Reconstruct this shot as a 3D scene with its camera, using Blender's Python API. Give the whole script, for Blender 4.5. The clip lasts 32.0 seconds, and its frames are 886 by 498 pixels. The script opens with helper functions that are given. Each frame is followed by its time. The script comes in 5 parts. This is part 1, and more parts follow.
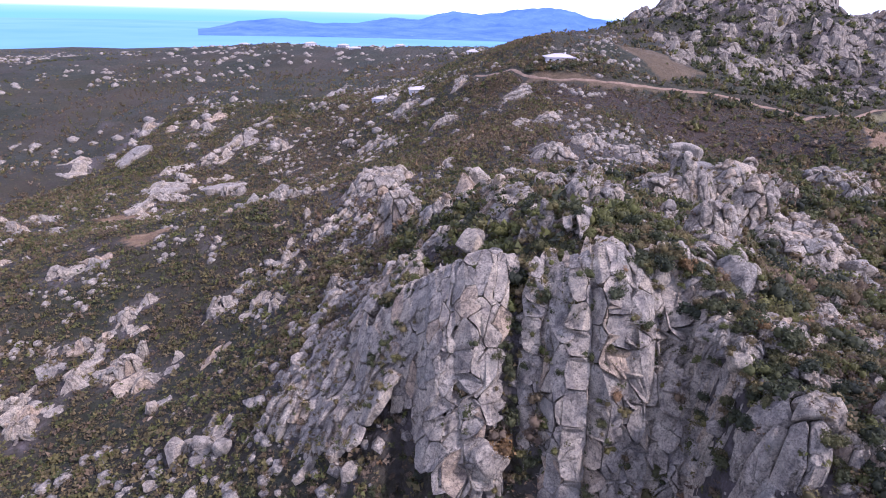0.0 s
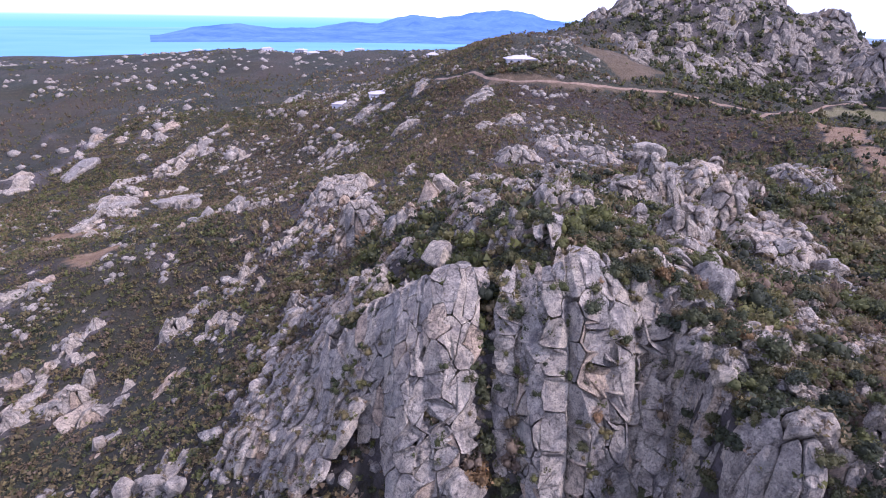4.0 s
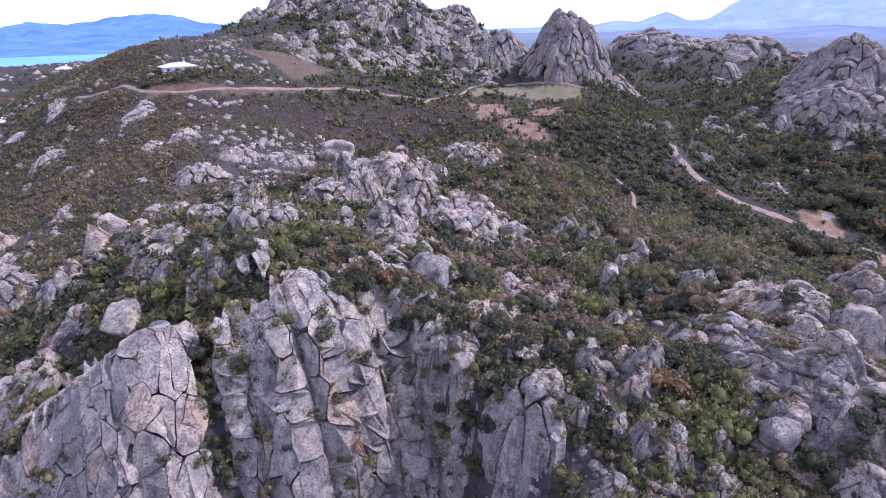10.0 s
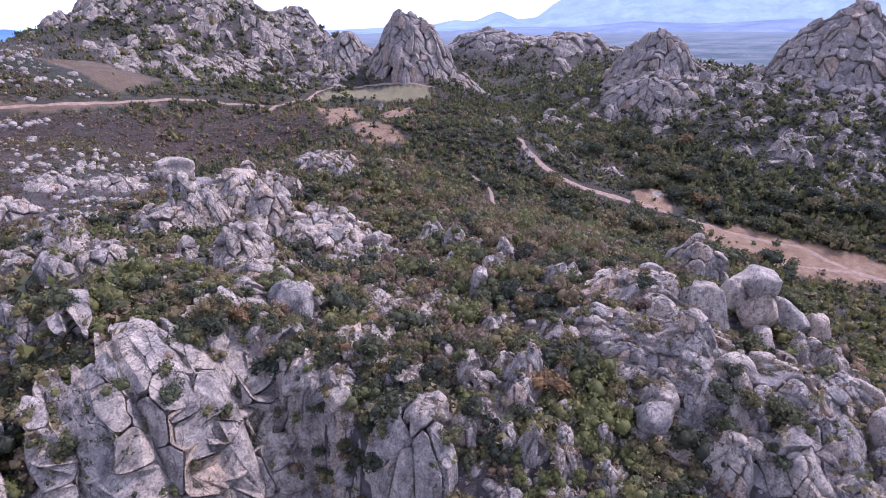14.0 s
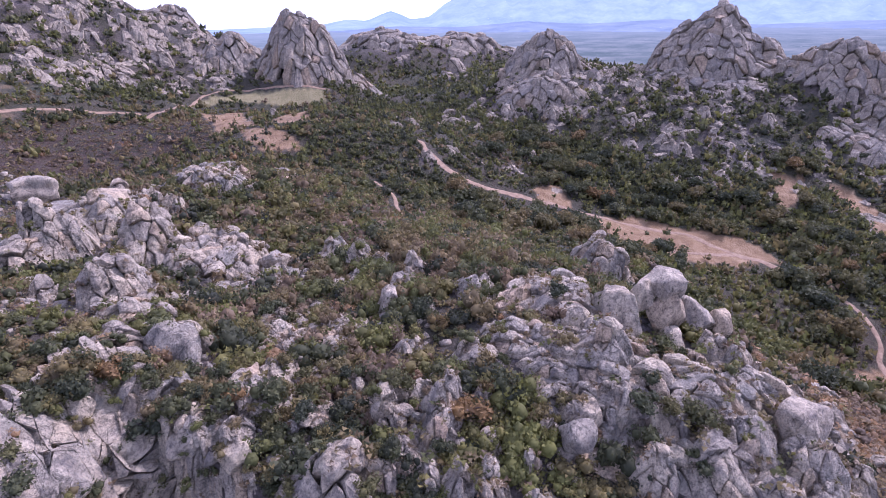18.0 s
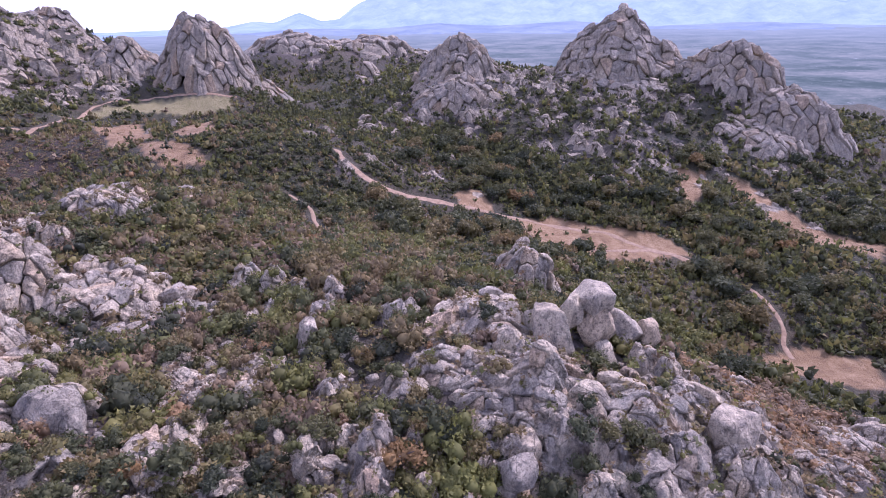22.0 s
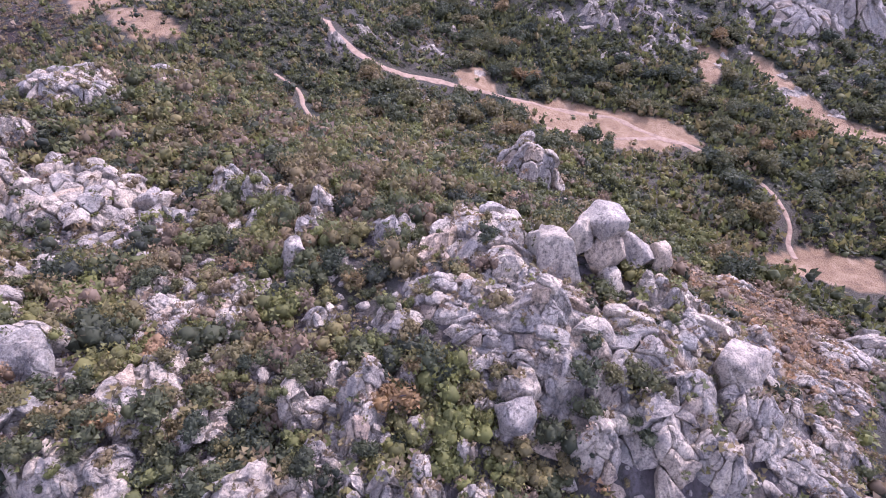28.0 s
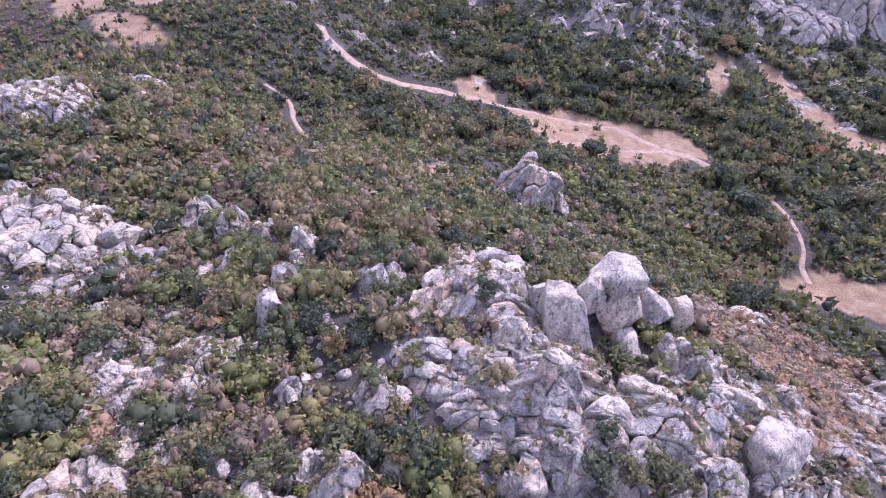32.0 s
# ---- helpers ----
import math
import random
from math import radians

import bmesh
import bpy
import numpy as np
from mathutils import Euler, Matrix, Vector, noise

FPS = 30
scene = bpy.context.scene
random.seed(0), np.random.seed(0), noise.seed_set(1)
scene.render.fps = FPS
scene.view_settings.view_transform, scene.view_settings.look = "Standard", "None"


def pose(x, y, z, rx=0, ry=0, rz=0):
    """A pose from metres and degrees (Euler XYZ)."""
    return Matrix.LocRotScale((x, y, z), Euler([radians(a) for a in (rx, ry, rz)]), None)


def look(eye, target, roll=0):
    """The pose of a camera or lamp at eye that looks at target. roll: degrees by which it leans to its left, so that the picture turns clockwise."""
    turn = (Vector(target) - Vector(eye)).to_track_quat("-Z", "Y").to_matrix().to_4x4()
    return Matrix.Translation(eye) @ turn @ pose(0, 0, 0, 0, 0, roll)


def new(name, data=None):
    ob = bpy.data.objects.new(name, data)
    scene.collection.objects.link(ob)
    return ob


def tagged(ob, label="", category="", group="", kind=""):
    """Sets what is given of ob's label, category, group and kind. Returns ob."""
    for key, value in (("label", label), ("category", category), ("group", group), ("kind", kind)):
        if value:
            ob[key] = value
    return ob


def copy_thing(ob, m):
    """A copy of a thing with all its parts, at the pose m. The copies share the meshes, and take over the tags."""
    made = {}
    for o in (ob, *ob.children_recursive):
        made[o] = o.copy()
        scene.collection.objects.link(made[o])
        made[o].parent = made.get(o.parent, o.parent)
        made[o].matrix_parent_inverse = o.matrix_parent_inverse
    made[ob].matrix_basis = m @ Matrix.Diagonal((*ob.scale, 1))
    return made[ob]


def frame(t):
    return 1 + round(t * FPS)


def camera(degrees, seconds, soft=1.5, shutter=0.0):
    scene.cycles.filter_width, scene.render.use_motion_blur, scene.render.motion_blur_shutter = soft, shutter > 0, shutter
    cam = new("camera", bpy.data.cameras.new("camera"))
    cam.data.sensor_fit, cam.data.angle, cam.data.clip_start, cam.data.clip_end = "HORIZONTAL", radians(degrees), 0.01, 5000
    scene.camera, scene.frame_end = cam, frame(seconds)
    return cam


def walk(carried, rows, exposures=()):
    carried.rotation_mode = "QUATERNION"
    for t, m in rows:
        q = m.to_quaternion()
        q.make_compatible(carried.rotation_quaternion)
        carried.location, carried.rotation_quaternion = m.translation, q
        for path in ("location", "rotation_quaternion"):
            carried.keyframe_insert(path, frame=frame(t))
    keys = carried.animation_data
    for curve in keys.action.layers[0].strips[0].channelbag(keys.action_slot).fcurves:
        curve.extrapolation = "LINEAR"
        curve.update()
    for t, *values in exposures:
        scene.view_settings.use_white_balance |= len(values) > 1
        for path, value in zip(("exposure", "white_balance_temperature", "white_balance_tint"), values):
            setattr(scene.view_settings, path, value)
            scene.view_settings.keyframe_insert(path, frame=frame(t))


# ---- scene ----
cam = camera(77.2, 32.0, 1.0)
PATH = [
    (0, (1.21, -4.56, 100.22), (-0.699, 13.731, 92.352), 1.62),
    (1, (1.20, -3.32, 100.12), (-0.729, 14.974, 92.269), 1.52),
    (2, (1.21, -2.12, 100.02), (-0.831, 16.175, 92.201), 1.44),
    (2.5, (1.20, -1.54, 99.97), (-0.895, 16.758, 92.170), 1.40),
    (4.5, (0.99, 0.98, 99.81), (1.651, 19.408, 92.077), 0.70),
    (5, (0.95, 1.59, 99.79), (3.411, 19.875, 92.073), 0.34),
    (5.5, (1.02, 2.21, 99.77), (4.782, 20.275, 92.048), 0.11),
    (6, (1.15, 2.81, 99.74), (5.934, 20.623, 92.015), -0.10),
    (6.5, (1.29, 3.37, 99.71), (6.526, 21.058, 91.990), -0.14),
    (7, (1.49, 3.88, 99.72), (6.788, 21.554, 91.990), -0.17),
    (7.5, (1.71, 4.36, 99.73), (7.133, 21.989, 92.002), -0.22),
    (8, (1.91, 4.83, 99.75), (8.163, 22.184, 92.022), -0.43),
    (8.5, (2.14, 5.34, 99.74), (9.211, 22.380, 92.012), -0.57),
    (9, (2.37, 5.85, 99.72), (10.169, 22.567, 91.987), -0.73),
    (9.5, (2.59, 6.37, 99.70), (11.000, 22.784, 91.968), -0.76),
    (10, (2.83, 6.82, 99.69), (11.712, 22.995, 91.972), -0.81),
    (10.5, (3.12, 7.28, 99.71), (12.327, 23.266, 91.988), -0.86),
    (11, (3.44, 7.71, 99.74), (12.928, 23.537, 92.019), -0.93),
    (11.5, (3.76, 8.11, 99.77), (13.613, 23.707, 92.045), -1.01),
    (12, (4.09, 8.51, 99.82), (14.487, 23.743, 92.075), -1.09),
    (12.5, (4.40, 8.93, 99.86), (15.313, 23.791, 92.117), -1.17),
    (13, (4.72, 9.35, 99.89), (16.127, 23.838, 92.142), -1.22),
    (13.5, (5.14, 9.77, 99.88), (17.119, 23.784, 92.114), -1.36),
    (14, (5.56, 10.19, 99.85), (18.261, 23.537, 92.066), -1.49),
    (14.5, (5.96, 10.60, 99.87), (19.295, 23.294, 92.071), -1.61),
    (16.5, (7.76, 12.33, 99.96), (21.869, 24.132, 92.104), -1.08),
    (17, (8.25, 12.69, 99.98), (22.628, 24.168, 92.119), -1.10),
    (17.5, (8.78, 13.02, 100.01), (23.446, 24.116, 92.153), -1.15),
    (18, (9.31, 13.34, 100.07), (24.170, 24.171, 92.206), -1.18),
    (18.5, (9.84, 13.67, 100.14), (24.877, 24.255, 92.268), -1.18),
    (19, (10.36, 13.97, 100.21), (25.677, 24.135, 92.341), -1.20),
    (19.5, (10.87, 14.26, 100.26), (26.473, 23.982, 92.388), -1.22),
    (20, (11.40, 14.53, 100.35), (27.161, 23.989, 92.480), -1.18),
    (20.5, (11.92, 14.79, 100.45), (27.821, 24.016, 92.575), -1.16),
    (21, (12.42, 15.03, 100.55), (28.429, 24.075, 92.683), -1.13),
    (21.5, (12.89, 15.27, 100.68), (29.006, 24.123, 92.818), -1.10),
    (22, (13.28, 15.57, 100.84), (29.577, 24.095, 92.979), -1.09),
    (22.5, (13.71, 15.89, 101.01), (30.015, 24.407, 93.150), -1.03),
    (23, (14.21, 16.14, 101.12), (30.521, 24.658, 93.276), -0.95),
    (23.5, (14.73, 16.37, 101.22), (31.034, 24.888, 93.382), -0.88),
    (24, (15.23, 16.59, 101.32), (31.481, 25.087, 93.329), -0.82),
    (24.5, (15.72, 16.82, 101.41), (31.843, 25.258, 93.111), -0.73),
    (25, (16.22, 17.05, 101.50), (32.121, 25.382, 92.673), -0.66),
    (25.5, (16.71, 17.29, 101.62), (32.344, 25.485, 92.219), -0.62),
    (26, (17.17, 17.54, 101.77), (32.507, 25.579, 91.767), -0.53),
    (26.5, (17.71, 17.80, 101.98), (32.734, 25.674, 91.393), -0.50),
    (28.5, (20.87, 19.24, 102.43), (35.099, 26.680, 90.504), -0.22),
    (29, (21.87, 19.67, 102.49), (36.107, 27.111, 90.575), -0.16),
    (29.5, (22.91, 20.12, 102.54), (37.160, 27.561, 90.643), -0.13),
    (30, (23.92, 20.54, 102.62), (38.172, 27.988, 90.723), -0.06),
    (30.5, (24.93, 20.96, 102.65), (39.186, 28.412, 90.768), -0.00),
    (31, (25.90, 21.40, 102.68), (40.166, 28.850, 90.805), 0.10),
    (31.5, (26.79, 21.85, 102.71), (41.063, 29.286, 90.842), 0.14),
    (32, (27.66, 22.30, 102.76), (41.949, 29.726, 90.898), 0.24),
]
walk(cam, [(t, look(eye, target, roll)) for t, eye, target, roll in PATH], [(0, 0.67, 4850, 37), (9, 0.82, 4700, 40), (19, 0.95, 4900, 43), (23, 1.02, 5000, 44), (26, 1.2, 5150, 44), (29, 1.5, 4800, 43), (32, 1.52, 4750, 43)])

# ---- world and sun ----
world = bpy.data.worlds.new("world")
scene.world = world
world.use_nodes = True
wn, wl = world.node_tree.nodes, world.node_tree.links
sky = wn.new("ShaderNodeTexSky")
sky.sky_type, sky.sun_disc = "NISHITA", False
sky.sun_elevation, sky.sun_rotation = radians(44), radians(108)
sky.air_density, sky.dust_density = 1.0, 1.2
wn["Background"].inputs[1].default_value = 0.15
veil = wn.new("ShaderNodeMix")  # thin bright cloud over the blue
veil.data_type = "RGBA"
veil.inputs[0].default_value = 0.6
veil.inputs[7].default_value = (7.0, 6.8, 7.5, 1)
wl.new(sky.outputs[0], veil.inputs[6])
wl.new(veil.outputs[2], wn["Background"].inputs[0])
SUN_WAY = Vector((math.sin(radians(108)) * math.cos(radians(44)), math.cos(radians(108)) * math.cos(radians(44)), math.sin(radians(44))))
sun = new("sun", bpy.data.lights.new("sun", "SUN"))
sun.data.energy, sun.data.angle, sun.data.color = 3.5, radians(3), (1.0, 0.86, 0.72)
sun.matrix_world = look(SUN_WAY * 100, (0, 0, 0))


# ---- materials ----
def material(name, rough=0.9):
    m = bpy.data.materials.new(name)
    m.use_nodes = True
    nt = m.node_tree
    b = nt.nodes["Principled BSDF"]
    b.inputs["Roughness"].default_value = rough
    b.inputs["Specular IOR Level"].default_value = 0.25
    return m, nt, b


def ramp(nt, fac, stops):
    r = nt.nodes.new("ShaderNodeValToRGB")
    while len(r.color_ramp.elements) < len(stops):
        r.color_ramp.elements.new(0.5)
    for e, (p, c) in zip(r.color_ramp.elements, stops):
        e.position, e.color = p, (*c, 1)
    nt.links.new(fac, r.inputs[0])
    return r.outputs[0]


def noise_tex(nt, scale, detail=5, rough=0.6, vec=None, kind="ShaderNodeTexNoise"):
    n = nt.nodes.new(kind)
    n.inputs["Scale"].default_value = scale
    n.inputs["Detail"].default_value = detail
    n.inputs["Roughness"].default_value = rough
    if vec is not None:
        nt.links.new(vec, n.inputs["Vector"])
    return n.outputs[0]


def mix(nt, fac, a, b, mode="MIX"):
    n = nt.nodes.new("ShaderNodeMix")
    n.data_type, n.blend_type = "RGBA", mode
    for value, socket in ((fac, n.inputs[0]), (a, n.inputs[6]), (b, n.inputs[7])):
        if hasattr(value, "is_linked"):
            nt.links.new(value, socket)
        elif isinstance(value, tuple):
            socket.default_value = (*value, 1)
        else:
            socket.default_value = value
    return n.outputs[2]


def bump(nt, b, height_socket, strength, distance):
    n = nt.nodes.new("ShaderNodeBump")
    n.inputs["Strength"].default_value, n.inputs["Distance"].default_value = strength, distance
    nt.links.new(height_socket, n.inputs["Height"])
    nt.links.new(n.outputs[0], b.inputs["Normal"])


def world_place(nt):
    return nt.nodes.new("ShaderNodeNewGeometry").outputs["Position"]


def painted(nt, key):
    n = nt.nodes.new("ShaderNodeAttribute")
    n.attribute_name = key
    return n.outputs["Fac"]


M_GROUND, nt, b = material("ground", 0.95)
p = world_place(nt)
soil = ramp(nt, noise_tex(nt, 0.5, 7, 0.68, p), [(0.3, (0.045, 0.031, 0.019)), (0.5, (0.075, 0.052, 0.032)), (0.7, (0.125, 0.09, 0.058))])
litter = ramp(nt, noise_tex(nt, 1.3, 7, 0.72, p), [(0.3, (0.026, 0.027, 0.012)), (0.5, (0.052, 0.048, 0.022)), (0.68, (0.09, 0.072, 0.036))])
colour = mix(nt, ramp(nt, noise_tex(nt, 0.11, 6, 0.66, p), [(0.28, (0, 0, 0)), (0.46, (1, 1, 1))]), soil, litter)
colour = mix(nt, painted(nt, "heath"), colour, ramp(nt, noise_tex(nt, 0.9, 7, 0.7, p), [(0.3, (0.03, 0.02, 0.015)), (0.7, (0.07, 0.046, 0.034))]))
broad = ramp(nt, noise_tex(nt, 0.016, 7, 0.7, p), [(0.36, (0.45, 0.5, 0.42)), (0.5, (0.95, 0.92, 0.9)), (0.62, (1.1, 1.0, 0.92)), (0.74, (1.4, 1.25, 1.08))])
colour = mix(nt, 1.0, colour, broad, "MULTIPLY")
tufts = ramp(nt, noise_tex(nt, 0.55, 8, 0.75, p), [(0.44, (0, 0, 0)), (0.52, (0.9, 0.9, 0.9))])
colour = mix(nt, tufts, colour, ramp(nt, noise_tex(nt, 0.02, 5, 0.6, p), [(0.4, (0.024, 0.028, 0.012)), (0.62, (0.048, 0.036, 0.02))]))
grey = ramp(nt, noise_tex(nt, 0.8, 7, 0.7, p), [(0.3, (0.065, 0.05, 0.04)), (0.5, (0.11, 0.088, 0.073)), (0.72, (0.22, 0.185, 0.155))])
patchy = nt.nodes.new("ShaderNodeMath")
patchy.operation = "MULTIPLY"
nt.links.new(painted(nt, "stone"), patchy.inputs[0])
nt.links.new(ramp(nt, noise_tex(nt, 0.6, 6, 0.7, p), [(0.36, (0, 0, 0)), (0.5, (1, 1, 1))]), patchy.inputs[1])
colour = mix(nt, patchy.outputs[0], colour, grey)
clay = ramp(nt, noise_tex(nt, 0.25, 7, 0.7, p), [(0.3, (0.125, 0.077, 0.034)), (0.5, (0.195, 0.123, 0.055)), (0.7, (0.275, 0.19, 0.098))])
colour = mix(nt, painted(nt, "dry"), colour, ramp(nt, noise_tex(nt, 0.6, 7, 0.7, p), [(0.3, (0.105, 0.075, 0.037)), (0.5, (0.20, 0.147, 0.077)), (0.7, (0.33, 0.262, 0.16))]))
colour = mix(nt, painted(nt, "soil"), colour, clay)
colour = mix(nt, painted(nt, "field"), colour, ramp(nt, noise_tex(nt, 0.3, 6, 0.7, p), [(0.3, (0.135, 0.12, 0.046)), (0.7, (0.21, 0.175, 0.08))]))
nt.links.new(colour, b.inputs["Base Color"])
bump(nt, b, noise_tex(nt, 1.1, 9, 0.75, p), 1.0, 0.9)


def granite(name, joint, crackle, pale=1.0):
    """Weathered granite: warm grey, speckled, with dark stains, lichen and broken joints; joint is how many joints to
    the metre, pale how bright its grain is.
    """
    m, nt, b = material(name, 0.88)
    p = world_place(nt)
    grain = ramp(nt, noise_tex(nt, 0.5, 9, 0.66, p), [(at, (r * pale, g * pale, bl * pale)) for at, r, g, bl in ((0.28, 0.16, 0.138, 0.096), (0.43, 0.34, 0.295, 0.2), (0.56, 0.46, 0.402, 0.27), (0.72, 0.60, 0.52, 0.345))])
    spots = ramp(nt, noise_tex(nt, 4.5, 7, 0.75, p), [(0.36, (0.32, 0.32, 0.34)), (0.5, (0.95, 0.95, 0.95)), (0.66, (1.25, 1.22, 1.18))])
    colour = mix(nt, 0.85, grain, spots, "MULTIPLY")
    crust = ramp(nt, noise_tex(nt, 1.5, 8, 0.7, p), [(0.36, (0.42, 0.42, 0.43)), (0.47, (0.95, 0.94, 0.93)), (0.7, (1.12, 1.1, 1.08))])
    colour = mix(nt, 0.9, colour, crust, "MULTIPLY")
    tall = nt.nodes.new("ShaderNodeMapping")
    tall.inputs["Scale"].default_value = (1.0, 1.0, 0.16)
    nt.links.new(p, tall.inputs["Vector"])
    streak = ramp(nt, noise_tex(nt, 0.9, 6, 0.6, tall.outputs[0]), [(0.5, (0, 0, 0)), (0.68, (0.55, 0.55, 0.55))])
    colour = mix(nt, streak, colour, (0.11, 0.098, 0.088))
    lichen = ramp(nt, noise_tex(nt, 0.23, 5, 0.6, p), [(0.54, (0, 0, 0)), (0.70, (0.6, 0.6, 0.6))])
    colour = mix(nt, lichen, colour, (0.24, 0.23, 0.165))
    info = nt.nodes.new("ShaderNodeObjectInfo")
    shade = ramp(nt, info.outputs["Random"], [(0.0, (0.72, 0.72, 0.75)), (0.5, (0.95, 0.92, 0.91)), (0.85, (1.0, 0.95, 0.89)), (1.0, (1.0, 0.86, 0.74))])
    colour = mix(nt, 1.0, colour, shade, "MULTIPLY")
    wobble = nt.nodes.new("ShaderNodeTexNoise")
    wobble.inputs["Scale"].default_value, wobble.inputs["Detail"].default_value = joint * 1.6, 5
    nt.links.new(p, wobble.inputs["Vector"])
    bend = nt.nodes.new("ShaderNodeVectorMath")
    bend.operation = "MULTIPLY_ADD"
    bend.inputs[1].default_value = (0.9 / joint,) * 3
    nt.links.new(wobble.outputs["Color"], bend.inputs[0])
    nt.links.new(p, bend.inputs[2])
    warp = nt.nodes.new("ShaderNodeMapping")
    warp.inputs["Rotation"].default_value, warp.inputs["Scale"].default_value = (0.35, 0.25, 0.6), (1.0, 2.2, 0.55)
    nt.links.new(bend.outputs[0], warp.inputs["Vector"])
    cell = nt.nodes.new("ShaderNodeTexVoronoi")
    cell.feature = "DISTANCE_TO_EDGE"
    cell.inputs["Scale"].default_value = joint
    nt.links.new(warp.outputs[0], cell.inputs["Vector"])
    here = ramp(nt, noise_tex(nt, joint * 0.8, 4, 0.6, p), [(0.42, (0, 0, 0)), (0.55, (crackle, crackle, crackle))])
    line = ramp(nt, cell.outputs["Distance"], [(0.0, (1, 1, 1)), (0.045, (0, 0, 0))])
    crack = mix(nt, 1.0, line, here, "MULTIPLY")
    nt.links.new(mix(nt, crack, colour, (0.05, 0.043, 0.038)), b.inputs["Base Color"])
    rough = nt.nodes.new("ShaderNodeMath")
    rough.operation = "MULTIPLY_ADD"
    rough.inputs[1].default_value = -0.7
    nt.links.new(crack, rough.inputs[0])
    ridges = nt.nodes.new("ShaderNodeTexNoise")
    ridges.inputs["Scale"].default_value, ridges.inputs["Detail"].default_value, ridges.inputs["Roughness"].default_value = 1.3, 9, 0.72
    nt.links.new(bend.outputs[0], ridges.inputs["Vector"])
    nt.links.new(ridges.outputs[0], rough.inputs[2])
    bump(nt, b, rough.outputs[0], 1.0, 0.55)
    return m


M_ROCK = granite("granite", 0.5, 0.4)
M_SMOOTH = granite("smooth_granite", 0.2, 0.5)
# darker copy: the shade on the backlit crags is put into the grain
M_CRAG = granite("shaded_crag_granite", 0.2, 0.35, 0.72)


def leaf_material(name, source):
    m, nt, b = material(name, 0.75)
    if source == "tint":
        at = nt.nodes.new("ShaderNodeAttribute")
        at.attribute_name = "tint"
        fac = at.outputs["Fac"]
        stops = [(0.0, (0.044, 0.047, 0.024)), (0.3, (0.088, 0.090, 0.030)), (0.39, (0.128, 0.128, 0.032)), (0.48, (0.155, 0.128, 0.044)), (0.62, (0.165, 0.122, 0.056)), (0.76, (0.142, 0.098, 0.056)), (0.88, (0.19, 0.142, 0.085)), (1.0, (0.25, 0.155, 0.07))]
    else:
        fac = nt.nodes.new("ShaderNodeObjectInfo").outputs["Random"]
        stops = [(0.0, (0.046, 0.052, 0.026)), (0.4, (0.074, 0.078, 0.032)), (0.75, (0.108, 0.100, 0.036)), (0.93, (0.15, 0.115, 0.045)), (1.0, (0.21, 0.13, 0.05))]
    base = ramp(nt, fac, stops)
    geo = nt.nodes.new("ShaderNodeNewGeometry")
    vary = ramp(nt, geo.outputs["Random Per Island"], [(0.0, (0.68, 0.68, 0.68)), (0.5, (0.95, 0.95, 0.92)), (1.0, (1.3, 1.27, 1.12))])
    tone = mix(nt, 1.0, base, vary, "MULTIPLY")
    nt.links.new(tone, b.inputs["Base Color"])
    thin = nt.nodes.new("ShaderNodeBsdfTranslucent")
    nt.links.new(tone, thin.inputs[0])
    both = nt.nodes.new("ShaderNodeMixShader")
    both.inputs[0].default_value = 0.38
    nt.links.new(b.outputs[0], both.inputs[1])
    nt.links.new(thin.outputs[0], both.inputs[2])
    nt.links.new(both.outputs[0], nt.nodes["Material Output"].inputs[0])
    return m


M_LEAF = leaf_material("leaves", "tint")
M_CROWN = leaf_material("crown_leaves", "random")
M_BARK, nt, b = material("bark", 0.95)
nt.links.new(ramp(nt, noise_tex(nt, 6, 5, 0.7, world_place(nt)), [(0.3, (0.05, 0.04, 0.032)), (0.7, (0.15, 0.12, 0.10))]), b.inputs["Base Color"])
M_TRACK, nt, b = material("dust", 0.95)
p = world_place(nt)
nt.links.new(ramp(nt, noise_tex(nt, 0.7, 7, 0.7, p), [(0.3, (0.12, 0.078, 0.042)), (0.5, (0.19, 0.128, 0.072)), (0.7, (0.27, 0.19, 0.115))]), b.inputs["Base Color"])
bump(nt, b, noise_tex(nt, 3, 6, 0.7, p), 0.5, 0.08)


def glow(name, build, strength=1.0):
    """Far self-lit surfaces: emission stands in for the light of haze before them."""
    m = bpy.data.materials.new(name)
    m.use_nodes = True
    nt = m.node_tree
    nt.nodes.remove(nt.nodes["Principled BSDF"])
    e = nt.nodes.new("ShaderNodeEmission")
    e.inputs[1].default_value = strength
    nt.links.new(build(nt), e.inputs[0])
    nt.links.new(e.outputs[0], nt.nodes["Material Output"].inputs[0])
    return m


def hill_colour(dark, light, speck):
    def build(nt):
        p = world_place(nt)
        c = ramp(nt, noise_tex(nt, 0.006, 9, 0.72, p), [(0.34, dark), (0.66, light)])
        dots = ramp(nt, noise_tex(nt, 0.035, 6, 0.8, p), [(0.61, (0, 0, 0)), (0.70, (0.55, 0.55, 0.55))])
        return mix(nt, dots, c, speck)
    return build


# air haze painted as self-lit blue and grey on the far hills
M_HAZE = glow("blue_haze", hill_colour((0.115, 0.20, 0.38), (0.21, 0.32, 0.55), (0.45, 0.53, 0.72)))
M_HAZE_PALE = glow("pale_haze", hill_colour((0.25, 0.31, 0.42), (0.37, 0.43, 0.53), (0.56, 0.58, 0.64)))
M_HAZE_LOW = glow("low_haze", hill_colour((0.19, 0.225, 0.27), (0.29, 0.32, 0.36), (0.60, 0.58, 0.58)))


